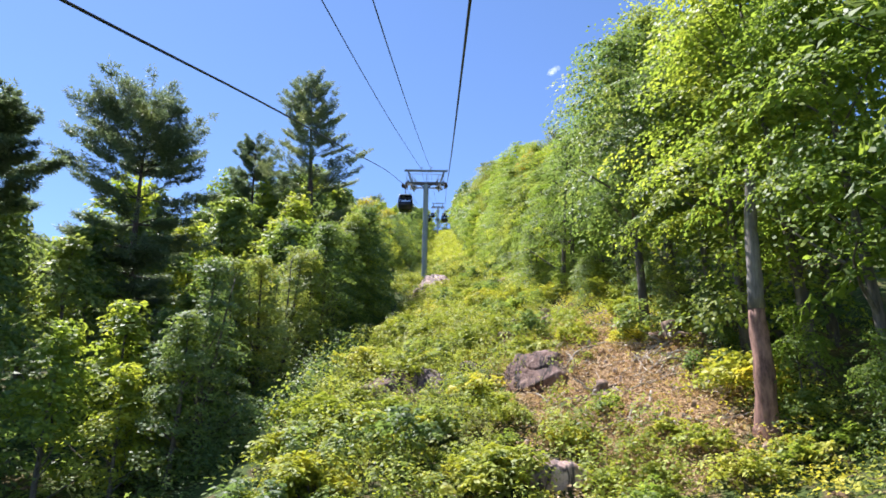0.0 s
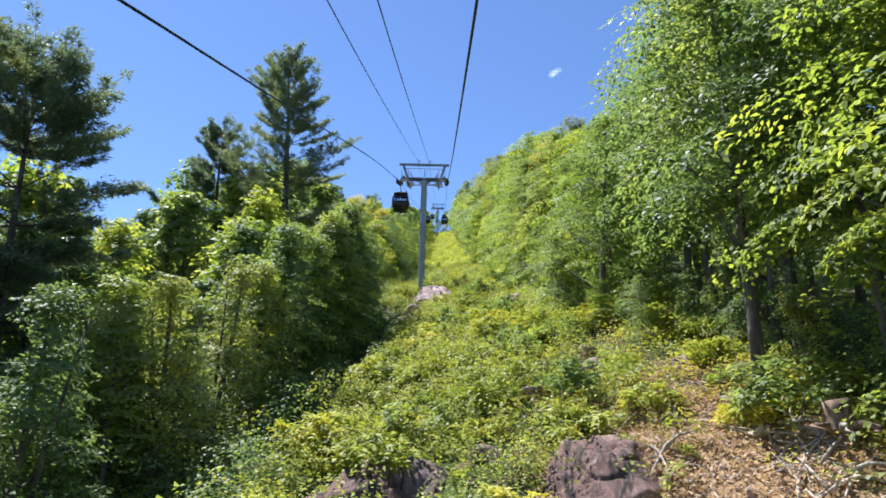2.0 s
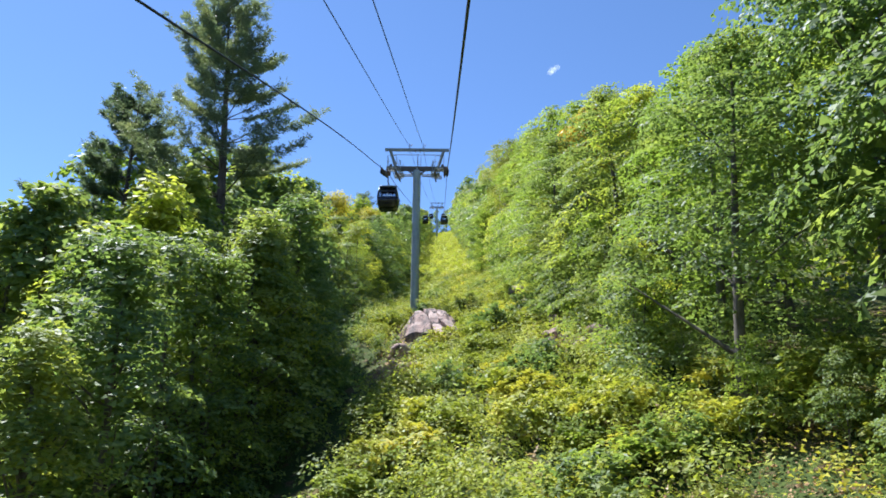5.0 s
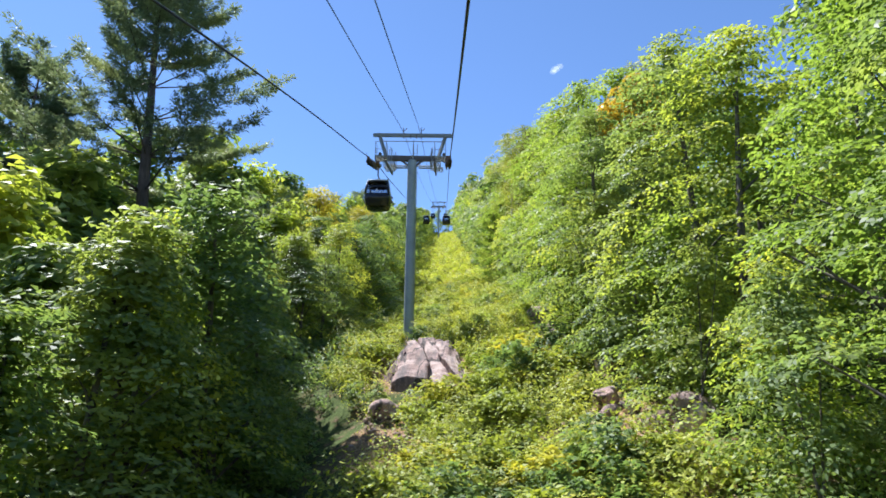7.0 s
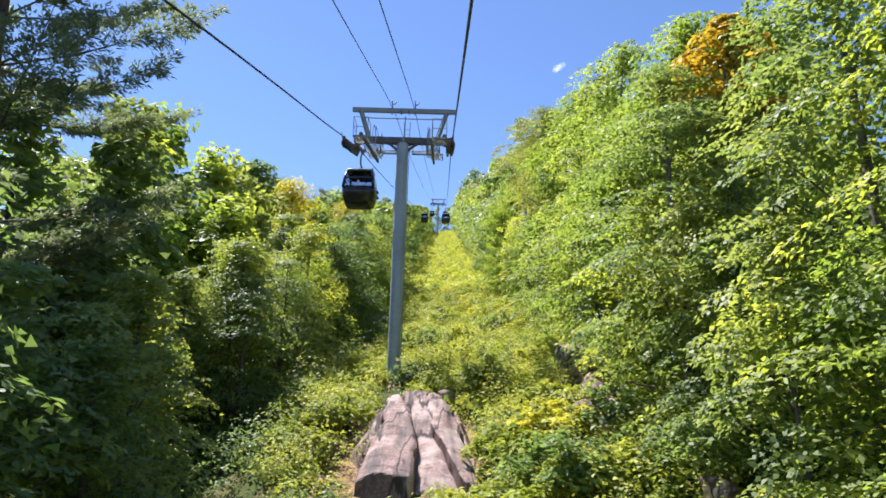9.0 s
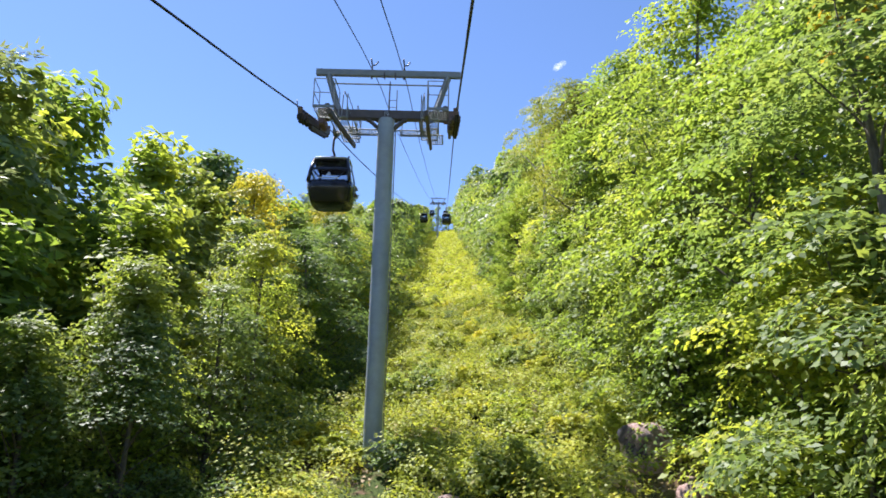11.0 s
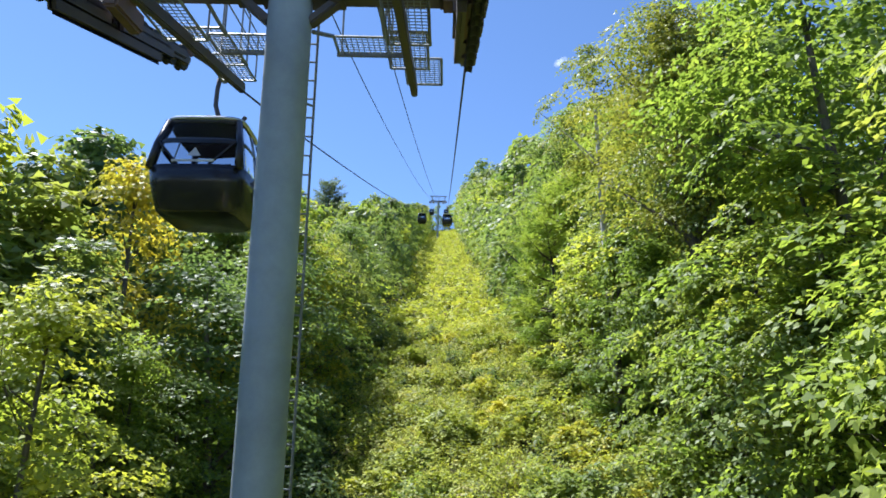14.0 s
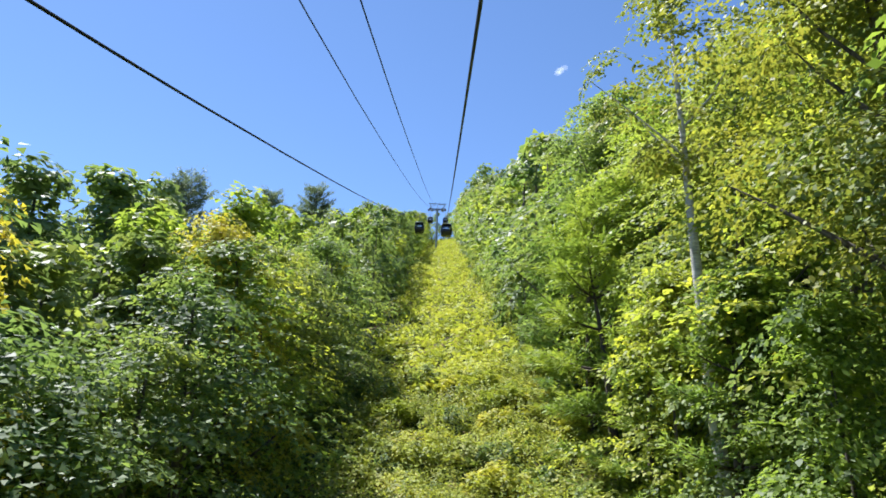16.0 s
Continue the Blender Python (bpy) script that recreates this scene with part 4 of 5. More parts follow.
def deal(protos, places, built, widen=1.0):
    """Share the places out among the plants, whose height as built is given."""
    shares = [[] for _ in protos]
    for x, y, h in places:
        g = np.random.default_rng(int(abs(x) * 997 + y * 1013))
        shares[int(g.integers(len(protos)))].append(stand(x, y, h / built * widen, sz=h / built * g.uniform(0.95, 1.1), g=g))
    for proto, mats in zip(protos, shares):
        scatter(proto, mats or [stand(places[0][0] + 9, places[0][1], 1.0, g=np.random.default_rng(1))])


# right bank: tall maples and beeches, then the low edge growth
deal([broadleaf(21, 16, 4.0, 0.08, 96, 132, 0.192, MAPLE, BARK, "maple_tree", "tall maple with bright yellow-green leaves on the bank", group="forest edge trees", sprawl=0.19, skirt=0.45, limbs=9, inner=0.62),
      broadleaf(22, 16, 3.7, 0.14, 92, 132, 0.186, MAPLE, BARK, "maple_tree", "tall maple with bright green leaves on the bank", group="forest edge trees", sprawl=0.19, skirt=0.4, limbs=9, inner=0.62),
      broadleaf(23, 16, 3.5, 0.12, 92, 132, 0.178, BEECH, BARK, "beech_tree", "tall dark green beech on the bank", group="forest edge trees", sprawl=0.19, skirt=0.4, limbs=9, inner=0.62)],
     row(9.6, 0.9, 49, 102, 5.2, lambda y: 14.2 if y < 52 or y > 82 else 11.5, 0.2) + row(10.8, 0.9, 104, 134, 5.2, 16.5, 0.2) + [(7.6, 71.5, 12.4), (8.6, 124, 17.5)], 16, 1.2)
deal([broadleaf(24, 16, 4.1, 0.30, 76, 150, 0.20, MAPLE, BARK, "maple_tree", "tall maple with broad sunlit boughs over the bank", group="forest edge trees", sprawl=0.24, skirt=0.3, limbs=9, inner=0.35)],
     row(12.4, 0.6, 19, 27, 4.2, 16.0), 16)
deal([broadleaf(25, 16, 3.9, 0.32, 76, 150, 0.19, BEECH, BARK, "beech_tree", "tall beech with a high crown over a dark understorey", group="forest edge trees", sprawl=0.24, skirt=0.25, limbs=9, inner=0.35)],
     row(12.0, 0.6, 28, 48, 4.2, 15.5) + [(9.6, 32.4, 16.0)], 16)
deal([broadleaf(31, 6, 2.0, 0.06, 38, 112, 0.148, MAPLE, BARK, "young_maple", "young maple with yellow-green leaves at the forest edge", group="young trees", sprawl=0.25, limbs=4, skirt=0.8, girth=0.55),
      broadleaf(32, 6, 1.8, 0.05, 38, 112, 0.148, BEECH, BARK, "young_beech", "young beech with layered green leaves at the forest edge", group="young trees", sprawl=0.25, stems=2, limbs=4, skirt=0.8, girth=0.55),
      broadleaf(33, 6, 1.7, 0.06, 38, 112, 0.142, POPLAR, BARK, "young_poplar", "young poplar with dark green leaves at the forest edge", group="young trees", sprawl=0.24, stems=2, limbs=4, skirt=0.8, girth=0.55)],
     row(7.7, 0.5, 53, 100, 2.9, lambda y: 5.0 if y < 60 else 6.8) + row(8.4, 0.5, 100, 136, 2.9, 6.8) + row(11.0, 0.5, 18, 44, 3.4, 3.2) + row(8.6, 0.6, 40, 53, 3.0, 2.6), 6)
deal([broadleaf(41, 17, 4.6, 0.12, 52, 44, 0.50, MAPLE, BARK, "maple_tree", "maple deeper in the forest", group="forest trees", sprawl=0.18, limbs=10, coarse=True),
      broadleaf(42, 17, 4.4, 0.12, 52, 44, 0.50, BEECH, BARK, "beech_tree", "dark beech deeper in the forest", group="forest trees", sprawl=0.18, limbs=10, coarse=True)],
     row(13.8, 1.4, 14, 136, 6.0, lambda y: 16.0 if y < 52 or y > 82 else 13.0) + row(20, 2.0, 20, 136, 8.0, lambda y: 16.5 if y < 50 or y > 85 else 13.5) + row(-26, 2.5, 74, 140, 7.5, 16) + row(-32, 3.0, 46, 104, 6.5, 11) + row(-42, 4.0, 56, 110, 8.0, 12), 17)

# left hollow: mixed young growth under tall white pines
far_height = lambda y: float(np.interp(y, (20, 42, 60, 72, 80, 94, 101, 120, 136), (7.0, 10.5, 12.5, 14.0, 17.5, 17.5, 15.8, 16.6, 15.5)))
front_height = lambda y: float(np.interp(y, (20, 42, 52, 60, 66, 70, 80, 88, 98, 112, 140), (6.4, 6.8, 7.4, 10.2, 7.4, 6.6, 7.4, 9.4, 10.6, 11.0, 11.8)))
back_height = lambda y: float(np.interp(y, (20, 42, 60, 72, 80, 92, 100, 124, 134), (6.0, 7.0, 12.0, 13.8, 12.4, 11.4, 12.2, 14.2, 14.5)))
beside = lambda places, off: [(float(lane_left(y)) - off + (x - round(x)) * 0.8, y, h) for x, y, h in places]
deal([broadleaf(51, 10, 2.8, 0.02, 76, 98, 0.178, BEECH, BARK, "beech_tree", "dense dark green beech in the hollow", group="trees of the hollow", sprawl=0.2, limbs=14, skirt=0.8, coarse=True, point=0.60),
      broadleaf(52, 10, 2.6, 0.02, 76, 98, 0.162, POPLAR, BARK, "poplar_tree", "grey-green poplar with small glinting leaves", group="trees of the hollow", sprawl=0.19, stems=2, limbs=14, skirt=1.0, coarse=True, point=0.72),
      # a maple in darker beech leaves: its shade is put into the colour
      broadleaf(53, 10, 2.7, 0.02, 76, 98, 0.178, BEECH, BARK, "maple_tree", "green maple on the floor of the hollow, with shade put into its leaf colour", group="trees of the hollow", sprawl=0.2, limbs=14, skirt=0.7, coarse=True, point=0.60)],
     beside(row(-8.9, 0.9, 25, 70, 2.7, lambda y: front_height(y) * 1.12, 0.2), 4.8) + row(-10.4, 0.8, 71, 98, 3.6, front_height), 10, 1.3)
# the first maple wears darker beech leaves in place of real shade
deal([broadleaf(57, 10, 2.7, 0.02, 76, 98, 0.178, BEECH, BARK, "maple_tree", "dark green maple above the hollow, with shade put into its leaf colour", group="trees of the hollow", sprawl=0.2, limbs=14, skirt=0.3, coarse=True),
      broadleaf(58, 10, 2.7, 0.02, 76, 98, 0.178, MAPLE, BARK, "maple_tree", "maple with sunlit green sprays above the hollow", group="trees of the hollow", sprawl=0.2, limbs=14, skirt=0.7, coarse=True),
      broadleaf(59, 10, 2.7, 0.02, 76, 98, 0.172, BEECH, BARK, "beech_tree", "dense green beech above the hollow", group="trees of the hollow", sprawl=0.2, limbs=14, skirt=0.3, coarse=True)],
     beside(row(-8.8, 0.8, 99, 136, 3.4, front_height), 4.4) + [(-8.6, 80.0, 6.3), (-8.6, 86.3, 6.8), (-8.4, 90.8, 7.2), (-8.0, 94.0, 7.0), (-7.9, 97.0, 7.4)], 10, 1.3)
deal([broadleaf(54, 10, 2.8, 0.04, 66, 50, 0.30, BEECH, BARK, "beech_tree", "dark green beech behind the edge of the hollow", group="trees of the hollow", sprawl=0.19, limbs=10, coarse=True, point=0.60, skirt=0.5),
      broadleaf(55, 10, 2.4, 0.04, 66, 50, 0.28, POPLAR, BARK, "poplar_tree", "pale poplar with a loose crown in the hollow", group="trees of the hollow", sprawl=0.19, limbs=10, coarse=True, point=0.72, skirt=0.4),
      broadleaf(56, 10, 2.7, 0.04, 66, 50, 0.30, MAPLE, BARK, "maple_tree", "yellow-green maple behind the edge of the hollow", group="trees of the hollow", sprawl=0.19, limbs=10, coarse=True, point=0.60, skirt=0.5)],
     row(-13.5, 1.5, 24, 136, 4.4, back_height) + row(-18.8, 1.3, 28, 136, 4.6, far_height, 0.05) + row(-23.5, 1.5, 34, 70, 5.5, 12.5) + row(-11.5, 0.8, 24, 58, 3.4, lambda y: back_height(y) * 0.95), 10, 1.25)

# a big oak at the edge of the lane
oak = broadleaf(91, 16.0, 3.6, 0.48, 130, 150, 0.135, OAK, BARK, "oak_tree", "big oak with a dark forked trunk and olive-green leaves", sprawl=0.22, limbs=12, lean=(-0.5, 0.2), girth=1.4, inner=0.10)
oak.matrix_basis = pose(8.4, 97.6, on_ground(8.4, 97.6, -0.2))
bright = broadleaf(26, 16, 3.8, 0.10, 96, 132, 0.19, MAPLE, BARK, "maple_tree", "sunlit maple with fresh yellow-green leaves beside the lane", group="forest edge trees", sprawl=0.19, skirt=0.45, limbs=9, inner=0.6)
scatter(bright, [pose(8.4, 84.6, on_ground(8.4, 84.6, -0.2), 0, 0, 70), pose(9.9, 92.0, on_ground(9.9, 92.0, -0.2), 0, 0, 310) @ Matrix.Diagonal((0.8, 0.8, 0.58, 1))])
boughs = broadleaf(27, 15, 3.9, 0.14, 82, 150, 0.20, MAPLE, BARK, "maple_tree", "maple with layered sunlit boughs reaching over the bank", group="forest edge trees", sprawl=0.25, skirt=0.4, limbs=9, inner=0.3)
boughs.matrix_basis = pose(11.0, 25.6, on_ground(11.0, 25.6, -0.2), 0, 0, 40)
golden = broadleaf(60, 10, 2.7, 0.05, 80, 104, 0.178, GOLD, BARK, "maple_tree", "tall maple with a yellowing sunlit top above the hollow", group="trees of the hollow", sprawl=0.2, limbs=14, skirt=0.6, coarse=True)
scatter(golden, [pose(x, y, on_ground(x, y, -0.2), 0, 0, turn) @ Matrix.Diagonal((k, k, k * 1.05, 1)) for x, y, k, turn in ((-9.4, 115.6, 1.3, 30), (-12.4, 101.5, 1.42, 140), (-10.6, 123.0, 1.25, 260))])
sunny = broadleaf(61, 10, 2.6, 0.05, 70, 104, 0.17, MAPLE, BARK, "maple_tree", "small maple with sunlit yellow-green sprays at the edge of the hollow", group="trees of the hollow", sprawl=0.2, limbs=10, skirt=0.6, coarse=True)
scatter(sunny, [pose(x, y, on_ground(x, y, -0.2), 0, 0, turn) @ Matrix.Diagonal((k, k, k, 1)) for x, y, k, turn in ((-8.4, 95.4, 0.85, 20), (-8.3, 90.2, 1.0, 110), (-8.6, 102.0, 0.95, 200), (-9.6, 82.0, 0.85, 300), (-7.9, 57.0, 1.05, 50), (-8.2, 62.8, 0.85, 170), (-8.0, 50.4, 0.9, 260))])
screen = broadleaf(28, 8, 2.1, 0.04, 52, 118, 0.15, MAPLE, BARK, "young_maple", "young maple with fresh sunlit leaves at the foot of an oak", group="young trees", sprawl=0.25, limbs=4, skirt=0.5, girth=0.55, point=0.3)
scatter(screen, [pose(x, y, on_ground(x, y, -0.1), 0, 0, turn) @ Matrix.Diagonal((k, k, k, 1)) for x, y, k, turn in ((7.3, 99.2, 0.95, 10), (7.0, 102.6, 1.0, 120), (7.5, 95.4, 0.85, 240), (6.9, 106.2, 1.05, 300), (8.0, 91.6, 0.8, 60))])
birch = broadleaf(92, 17.0, 2.2, 0.66, 54, 80, 0.15, OAK, BIRCH_BARK, "birch_tree", "pale-barked birch standing out of dark forest", limbs=3, lean=(-0.6, 0.0))
birch.matrix_basis = pose(7.3, 104.8, on_ground(7.3, 104.8, -0.2))
turned = broadleaf(93, 13.9, 1.9, 0.68, 42, 80, 0.25, TURNED, BARK, "maple_tree", "maple whose crown has turned orange", limbs=12)
turned.matrix_basis = pose(9.8, 72.9, on_ground(9.8, 72.9, -0.2))

# broken trunk on the bank
snag = thing("dead_trunk", "thick broken trunk with reddish peeling bark and a grey top", "tree trunk", m=pose(9.4, 20.6, on_ground(9.4, 20.6), 0, 2.2, 0))
low_part, high_part = Bag(), Bag()
zz = np.linspace(-0.6, 3.6, 12)
low_part.tube([(0.03 * math.sin(z), 0.05 * math.cos(2 * z), z) for z in zz], [0.33 - 0.022 * z + 0.02 * math.sin(z * 5) + (0.14 if z < 0 else 0) for z in zz], 14)
part("bark", low_part.mesh("bark", RED_BARK, True), snag, "reddish brown peeling bark")
zz = np.linspace(3.55, 8.2, 12)
high_part.tube([(0.02 * (z - 3.5) + 0.03 * math.sin(z), 0.05 * math.cos(2 * z), z) for z in zz], [0.25 - 0.022 * (z - 3.5) + 0.015 * math.sin(z * 6) for z in zz], 12)
part("bare_wood", high_part.mesh("bare_wood", GREY_WOOD, True), snag, "bare grey wood")

# tall pines
for seed, x, y, h, r, low, flat, lift in ((61, -18.2, 39.3, 17.9, 4.6, 0.20, 0.6, 0.0), (62, -13.9, 69.8, 26.8, 8.6, 0.20, 0.0, 0.3), (63, -20.9, 69.5, 20.5, 6.6, 0.22, 0.2, 0.25), (64, -22.5, 30.0, 17.0, 4.0, 0.55, 0.5, 0.0)):
    tree = pine(seed, h, r, low, 135000, "pine_tree", "tall dark white pine with layered branches above the hollow", "white pines", flat, lift=lift)
    tree.matrix_basis = pose(x, y, on_ground(x, y, -0.2), 0, 0, 40 * seed)
deal([pine(65, 16, 3.4, 0.2, 4500, "pine_tree", "distant dark pine above the forest", "white pines")],
     [(-18, 180, 19), (-22, 168, 16), (-26, 150, 17), (-24, 190, 15), (-30, 160, 17), (16, 90, 17), (19, 97, 18)], 16)
deal([pine(66, 7, 1.9, 0.04, 12000, "fir_tree", "young light green fir at the forest edge", "young firs", leaf=FIR)],
     [(6.2, 112, 9.0), (6.6, 117, 10.0), (6.6, 121.5, 9.5), (6.4, 108, 6.5), (6.8, 103, 7.0), (6.9, 126, 9.5)], 7)

# far hillside
far_group = "far trees"
deal([broadleaf(71, 14, 3.6, 0.05, 36, 26, 0.68, MAPLE, BARK, "maple_tree", "maple far up the lane", group=far_group, limbs=3, coarse=True),
      broadleaf(72, 14, 3.3, 0.05, 36, 26, 0.68, BEECH, BARK, "beech_tree", "dark beech far up the lane", group=far_group, limbs=3, coarse=True),
      broadleaf(73, 14, 3.2, 0.05, 36, 26, 0.62, POPLAR, BARK, "poplar_tree", "pale poplar far up the lane", group=far_group, limbs=3, coarse=True)],
     row(8.0, 0.8, 138, 400, 5.5, 15.5) + row(13.5, 1.5, 140, 400, 7.0, 17) + row(6.2, 0.5, 138, 390, 7.0, 7.0)
     + row(-8.8, 0.9, 138, 400, 5.5, 12.5) + row(-14.5, 1.5, 140, 400, 7.0, 14) + row(-22, 2.5, 140, 300, 9.0, 15) + row(21, 2.5, 140, 300, 9.0, 17)
     + [(x, 395 + 12 * math.sin(x * 2.1), 11 + 3 * math.sin(x)) for x in np.arange(-30, 31, 3.2)], 14)

# ---- lane growth ----
def bare(x, y):
    """Where the soil lies open."""
    b = (0.95 + 0.4 * np.sin(x * 1.7 + y * 0.8) * np.sin(y * 1.1 - x * 0.5)) * np.exp(-((x - 6.6 + 0.12 * (y - 28)) / 2.3) ** 4 - ((y - 28.0) / 6.3) ** 4) + 1.0 * np.exp(-((x - 2.7) / 0.9) ** 2 - ((y - 24.5) / 3.2) ** 2)
    b = b + 1.6 * np.exp(-((x + 1.2) / 2.4) ** 4 - ((y - 74.0) / 5.6) ** 4) + 1.3 * np.exp(-((x + 1.5) / 1.8) ** 2 - ((y - 30.8) / 1.8) ** 2) + 1.3 * np.exp(-((x - 3.7) / 1.8) ** 2 - ((y - 28.0) / 2.0) ** 2)
    b = b + 0.8 * np.exp(-((x - 7.2) / 1.1) ** 2 - ((y - 43.0) / 2.6) ** 2) + 0.7 * np.exp(-((x - 6.8) / 0.9) ** 2 - ((y - 62.0) / 3.0) ** 2) + 0.7 * np.exp(-((x - 5.4) / 0.7) ** 2 - ((y - 77.0) / 4.0) ** 2) + 1.2 * np.exp(-((x - 5.6) / 1.0) ** 2 - ((y - 25.2) / 1.8) ** 2)
    b = b + 1.2 * np.exp(-((x + 2.0) / 1.1) ** 2 - ((y - 64.6) / 1.3) ** 2)
    b = b + 1.1 * np.exp(-((x - TOWER_X) / 1.4) ** 2 - ((y - 83.6) / 2.6) ** 2)
    for rx, ry, r in small:
        b = b + 0.9 * np.exp(-((x - rx) / (0.35 + 0.8 * r)) ** 2 - ((y - ry + 0.7) / (0.6 + 1.2 * r)) ** 2)
    return b


shrub_kinds = [shrub(81, 0.75, 0.95, 26, 34, 0.15, SHRUB, "shrub", "low yellow-green shrub on the cleared lane", "lane shrubs"),
               shrub(82, 0.95, 1.15, 32, 34, 0.16, SHRUB, "shrub", "leafy bright green shrub on the cleared lane", "lane shrubs"),
               shrub(83, 0.6, 0.8, 22, 34, 0.13, MAPLE, "shrub", "small maple sapling clump on the cleared lane", "lane shrubs"),
               shrub(84, 0.8, 1.3, 28, 34, 0.14, BEECH, "shrub", "dark green shrub on the cleared lane", "lane shrubs")]
spots = [[] for _ in shrub_kinds]
sg = np.random.default_rng(21)
while sum(len(s) for s in spots) < 290:
    y = 18 + 116 * sg.random() ** 1.1
    x = sg.uniform(-6.5, 11.0 if y < 50 else 6.8)
    if x < float(lane_left(y)) + 0.1 or sg.random() < bare(x, y) * 0.9 or (abs(x - TOWER_X) < 0.9 and abs(y - TOWER_Y) < 1.2) or (abs(x + 1) < 2.6 and 69.5 < y < 79):
        continue
    spots[int(sg.choice(4, p=(0.4, 0.3, 0.15, 0.15)))].append(stand(x, y, sg.uniform(0.8, 1.6), -0.08, g=sg))
for i, (x, y) in enumerate(((6.9, 21.9), (7.4, 20.4), (5.7, 24.6), (8.6, 30.8), (4.1, 22.9), (6.4, 33.0), (2.2, 23.6), (0.8, 29.0), (-1.5, 23.4), (-0.2, 25.4), (9.3, 18.8), (10.6, 20.4), (6.0, 20.0), (7.9, 18.6), (5.0, 20.6))):
    spots[i % 4].append(stand(x, y, 0.75 + 0.14 * (i % 3), -0.08, g=sg))
for kind, mats in zip(shrub_kinds, spots):
    scatter(kind, mats)


def beyond(x, y):
    """How far a place lies past the edge of the hollow: 0 on the lane, 1 from a metre on."""
    return np.clip(lane_left(y) - x, 0, 1)


def lane_cover(name, n, x0, x1, y0, y1, leaves, size, mat, label, tall, power=1.0, keep=1.0, spread=0.17, wide=0.9, lumpy=1.0, hollow=False):
    g = np.random.default_rng(len(name) * 7 + n)
    x, y = g.uniform(x0, x1, n), y0 + (y1 - y0) * g.random(n) ** power
    ok = (g.random(n) > bare(x, y) * keep) & (hollow | (g.random(n) >= beyond(x, y)))
    x, y = x[ok], y[ok]
    base = np.stack([x, y, ground_height(x, y)], 1)
    lump = np.sin(x * 1.3 + y * 0.9) * np.cos(y * 1.1 - x * 0.6) + np.sin(x * 2.9 - y * 1.7)
    h = tall * g.uniform(0.35, 1.2, len(x)) * np.clip(0.75 + 0.42 * lumpy * lump, 0.15, 2.0)
    P = np.repeat(base, leaves, 0)
    P[:, :2] += g.normal(0, spread + size * 0.35, (len(P), 2))
    P[:, 2] += np.repeat(np.abs(h), leaves) * g.random(len(P)) ** 0.6
    N = np.repeat(g.normal(0, 0.3, (len(base), 3)), leaves, 0) + g.normal(0, 0.25, P.shape)
    N[:, 2] += 0.8
    tagged(new(name, triangles(name, leaf_quads(P, N, size, size * wide, g), mat)), label, "undergrowth", kind="stuff")


def mounds(name, n, x0, x1, y0, y1, leaves, size, mat, label, wide, tall, power=1.0, seed=1):
    """Low domes of small leaves that crowd each other, with gaps of shade between them."""
    g = np.random.default_rng(seed)
    x, y = g.uniform(x0, x1, n), y0 + (y1 - y0) * g.random(n) ** power
    ok = (g.random(n) > np.minimum(bare(x, y), 1.0) * 0.90) & ((x1 < -5) | (g.random(n) >= beyond(x, y)))
    x, y = x[ok], y[ok]
    R = wide * g.uniform(0.55, 1.5, len(x)) * (1 + 0.35 * np.sin(x * 0.9 + y * 0.5) * np.sin(y * 0.37))
    C = np.stack([x, y, ground_height(x, y) + tall * R], 1)
    tagged(new(name, triangles(name, blob_leaves(C, R, leaves, size, size * 0.9, g, 0.5, 1.1, 1.0), mat)), label, "undergrowth", kind="stuff")


mounds("undergrowth", 1500, -6.8, 7.2, 18, 80, 84, 0.145, HERB, "dense yellow-green ferns and brambles covering the lane", 0.50, 0.5, 1.0, 4)
mounds("undergrowth", 1350, -6.8, 7.2, 78, 134, 76, 0.165, HERB, "dense yellow-green brambles on the upper lane", 0.55, 0.55, 1.1, 5)
lane_cover("low_herbs", 7500, -6.8, 7.2, 18, 134, 10, 0.13, HERB, "low herbs covering the ground of the lane", 0.4, 1.1)
lane_cover("dry_grass", 1500, -5.0, 7.5, 14, 134, 5, 0.16, STRAW, "dry straw-coloured stalks among the growth", 0.45, 1.1, 0.1)
def weeds(name, n, x0, x1, y0, y1, mat, label, seed):
    """Upright leafy stalks: goldenrod and fireweed standing out of the growth."""
    g = np.random.default_rng(seed)
    x, y = g.uniform(x0, x1, n), g.uniform(y0, y1, n)
    ok = (g.random(n) > bare(x, y)) & (x > lane_left(y)) & (np.sin(x * 0.8 + 2) * np.sin(y * 0.45) + g.normal(0, 0.5, n) > 0.1)
    x, y = x[ok], y[ok]
    k = 22
    h = np.repeat(g.uniform(0.6, 1.35, len(x)), k)
    s = np.tile(np.linspace(0.15, 1.0, k), len(x))
    turn = g.uniform(0, math.tau, len(s))
    lean = np.repeat(g.normal(0, 0.14, (len(x), 2)), k, 0)
    P = np.repeat(np.stack([x, y, ground_height(x, y)], 1), k, 0)
    P[:, :2] += lean * (h * s)[:, None]
    P[:, 2] += h * s
    T = np.stack([np.cos(turn), np.sin(turn), 0.5 + 0.6 * s], 1)
    N = np.stack([-np.cos(turn) * 0.5, -np.sin(turn) * 0.5, np.ones(len(s))], 1)
    tagged(new(name, triangles(name, leaf_quads(P, N, 0.19, 0.09, g, T), mat)), label, "undergrowth", kind="stuff")


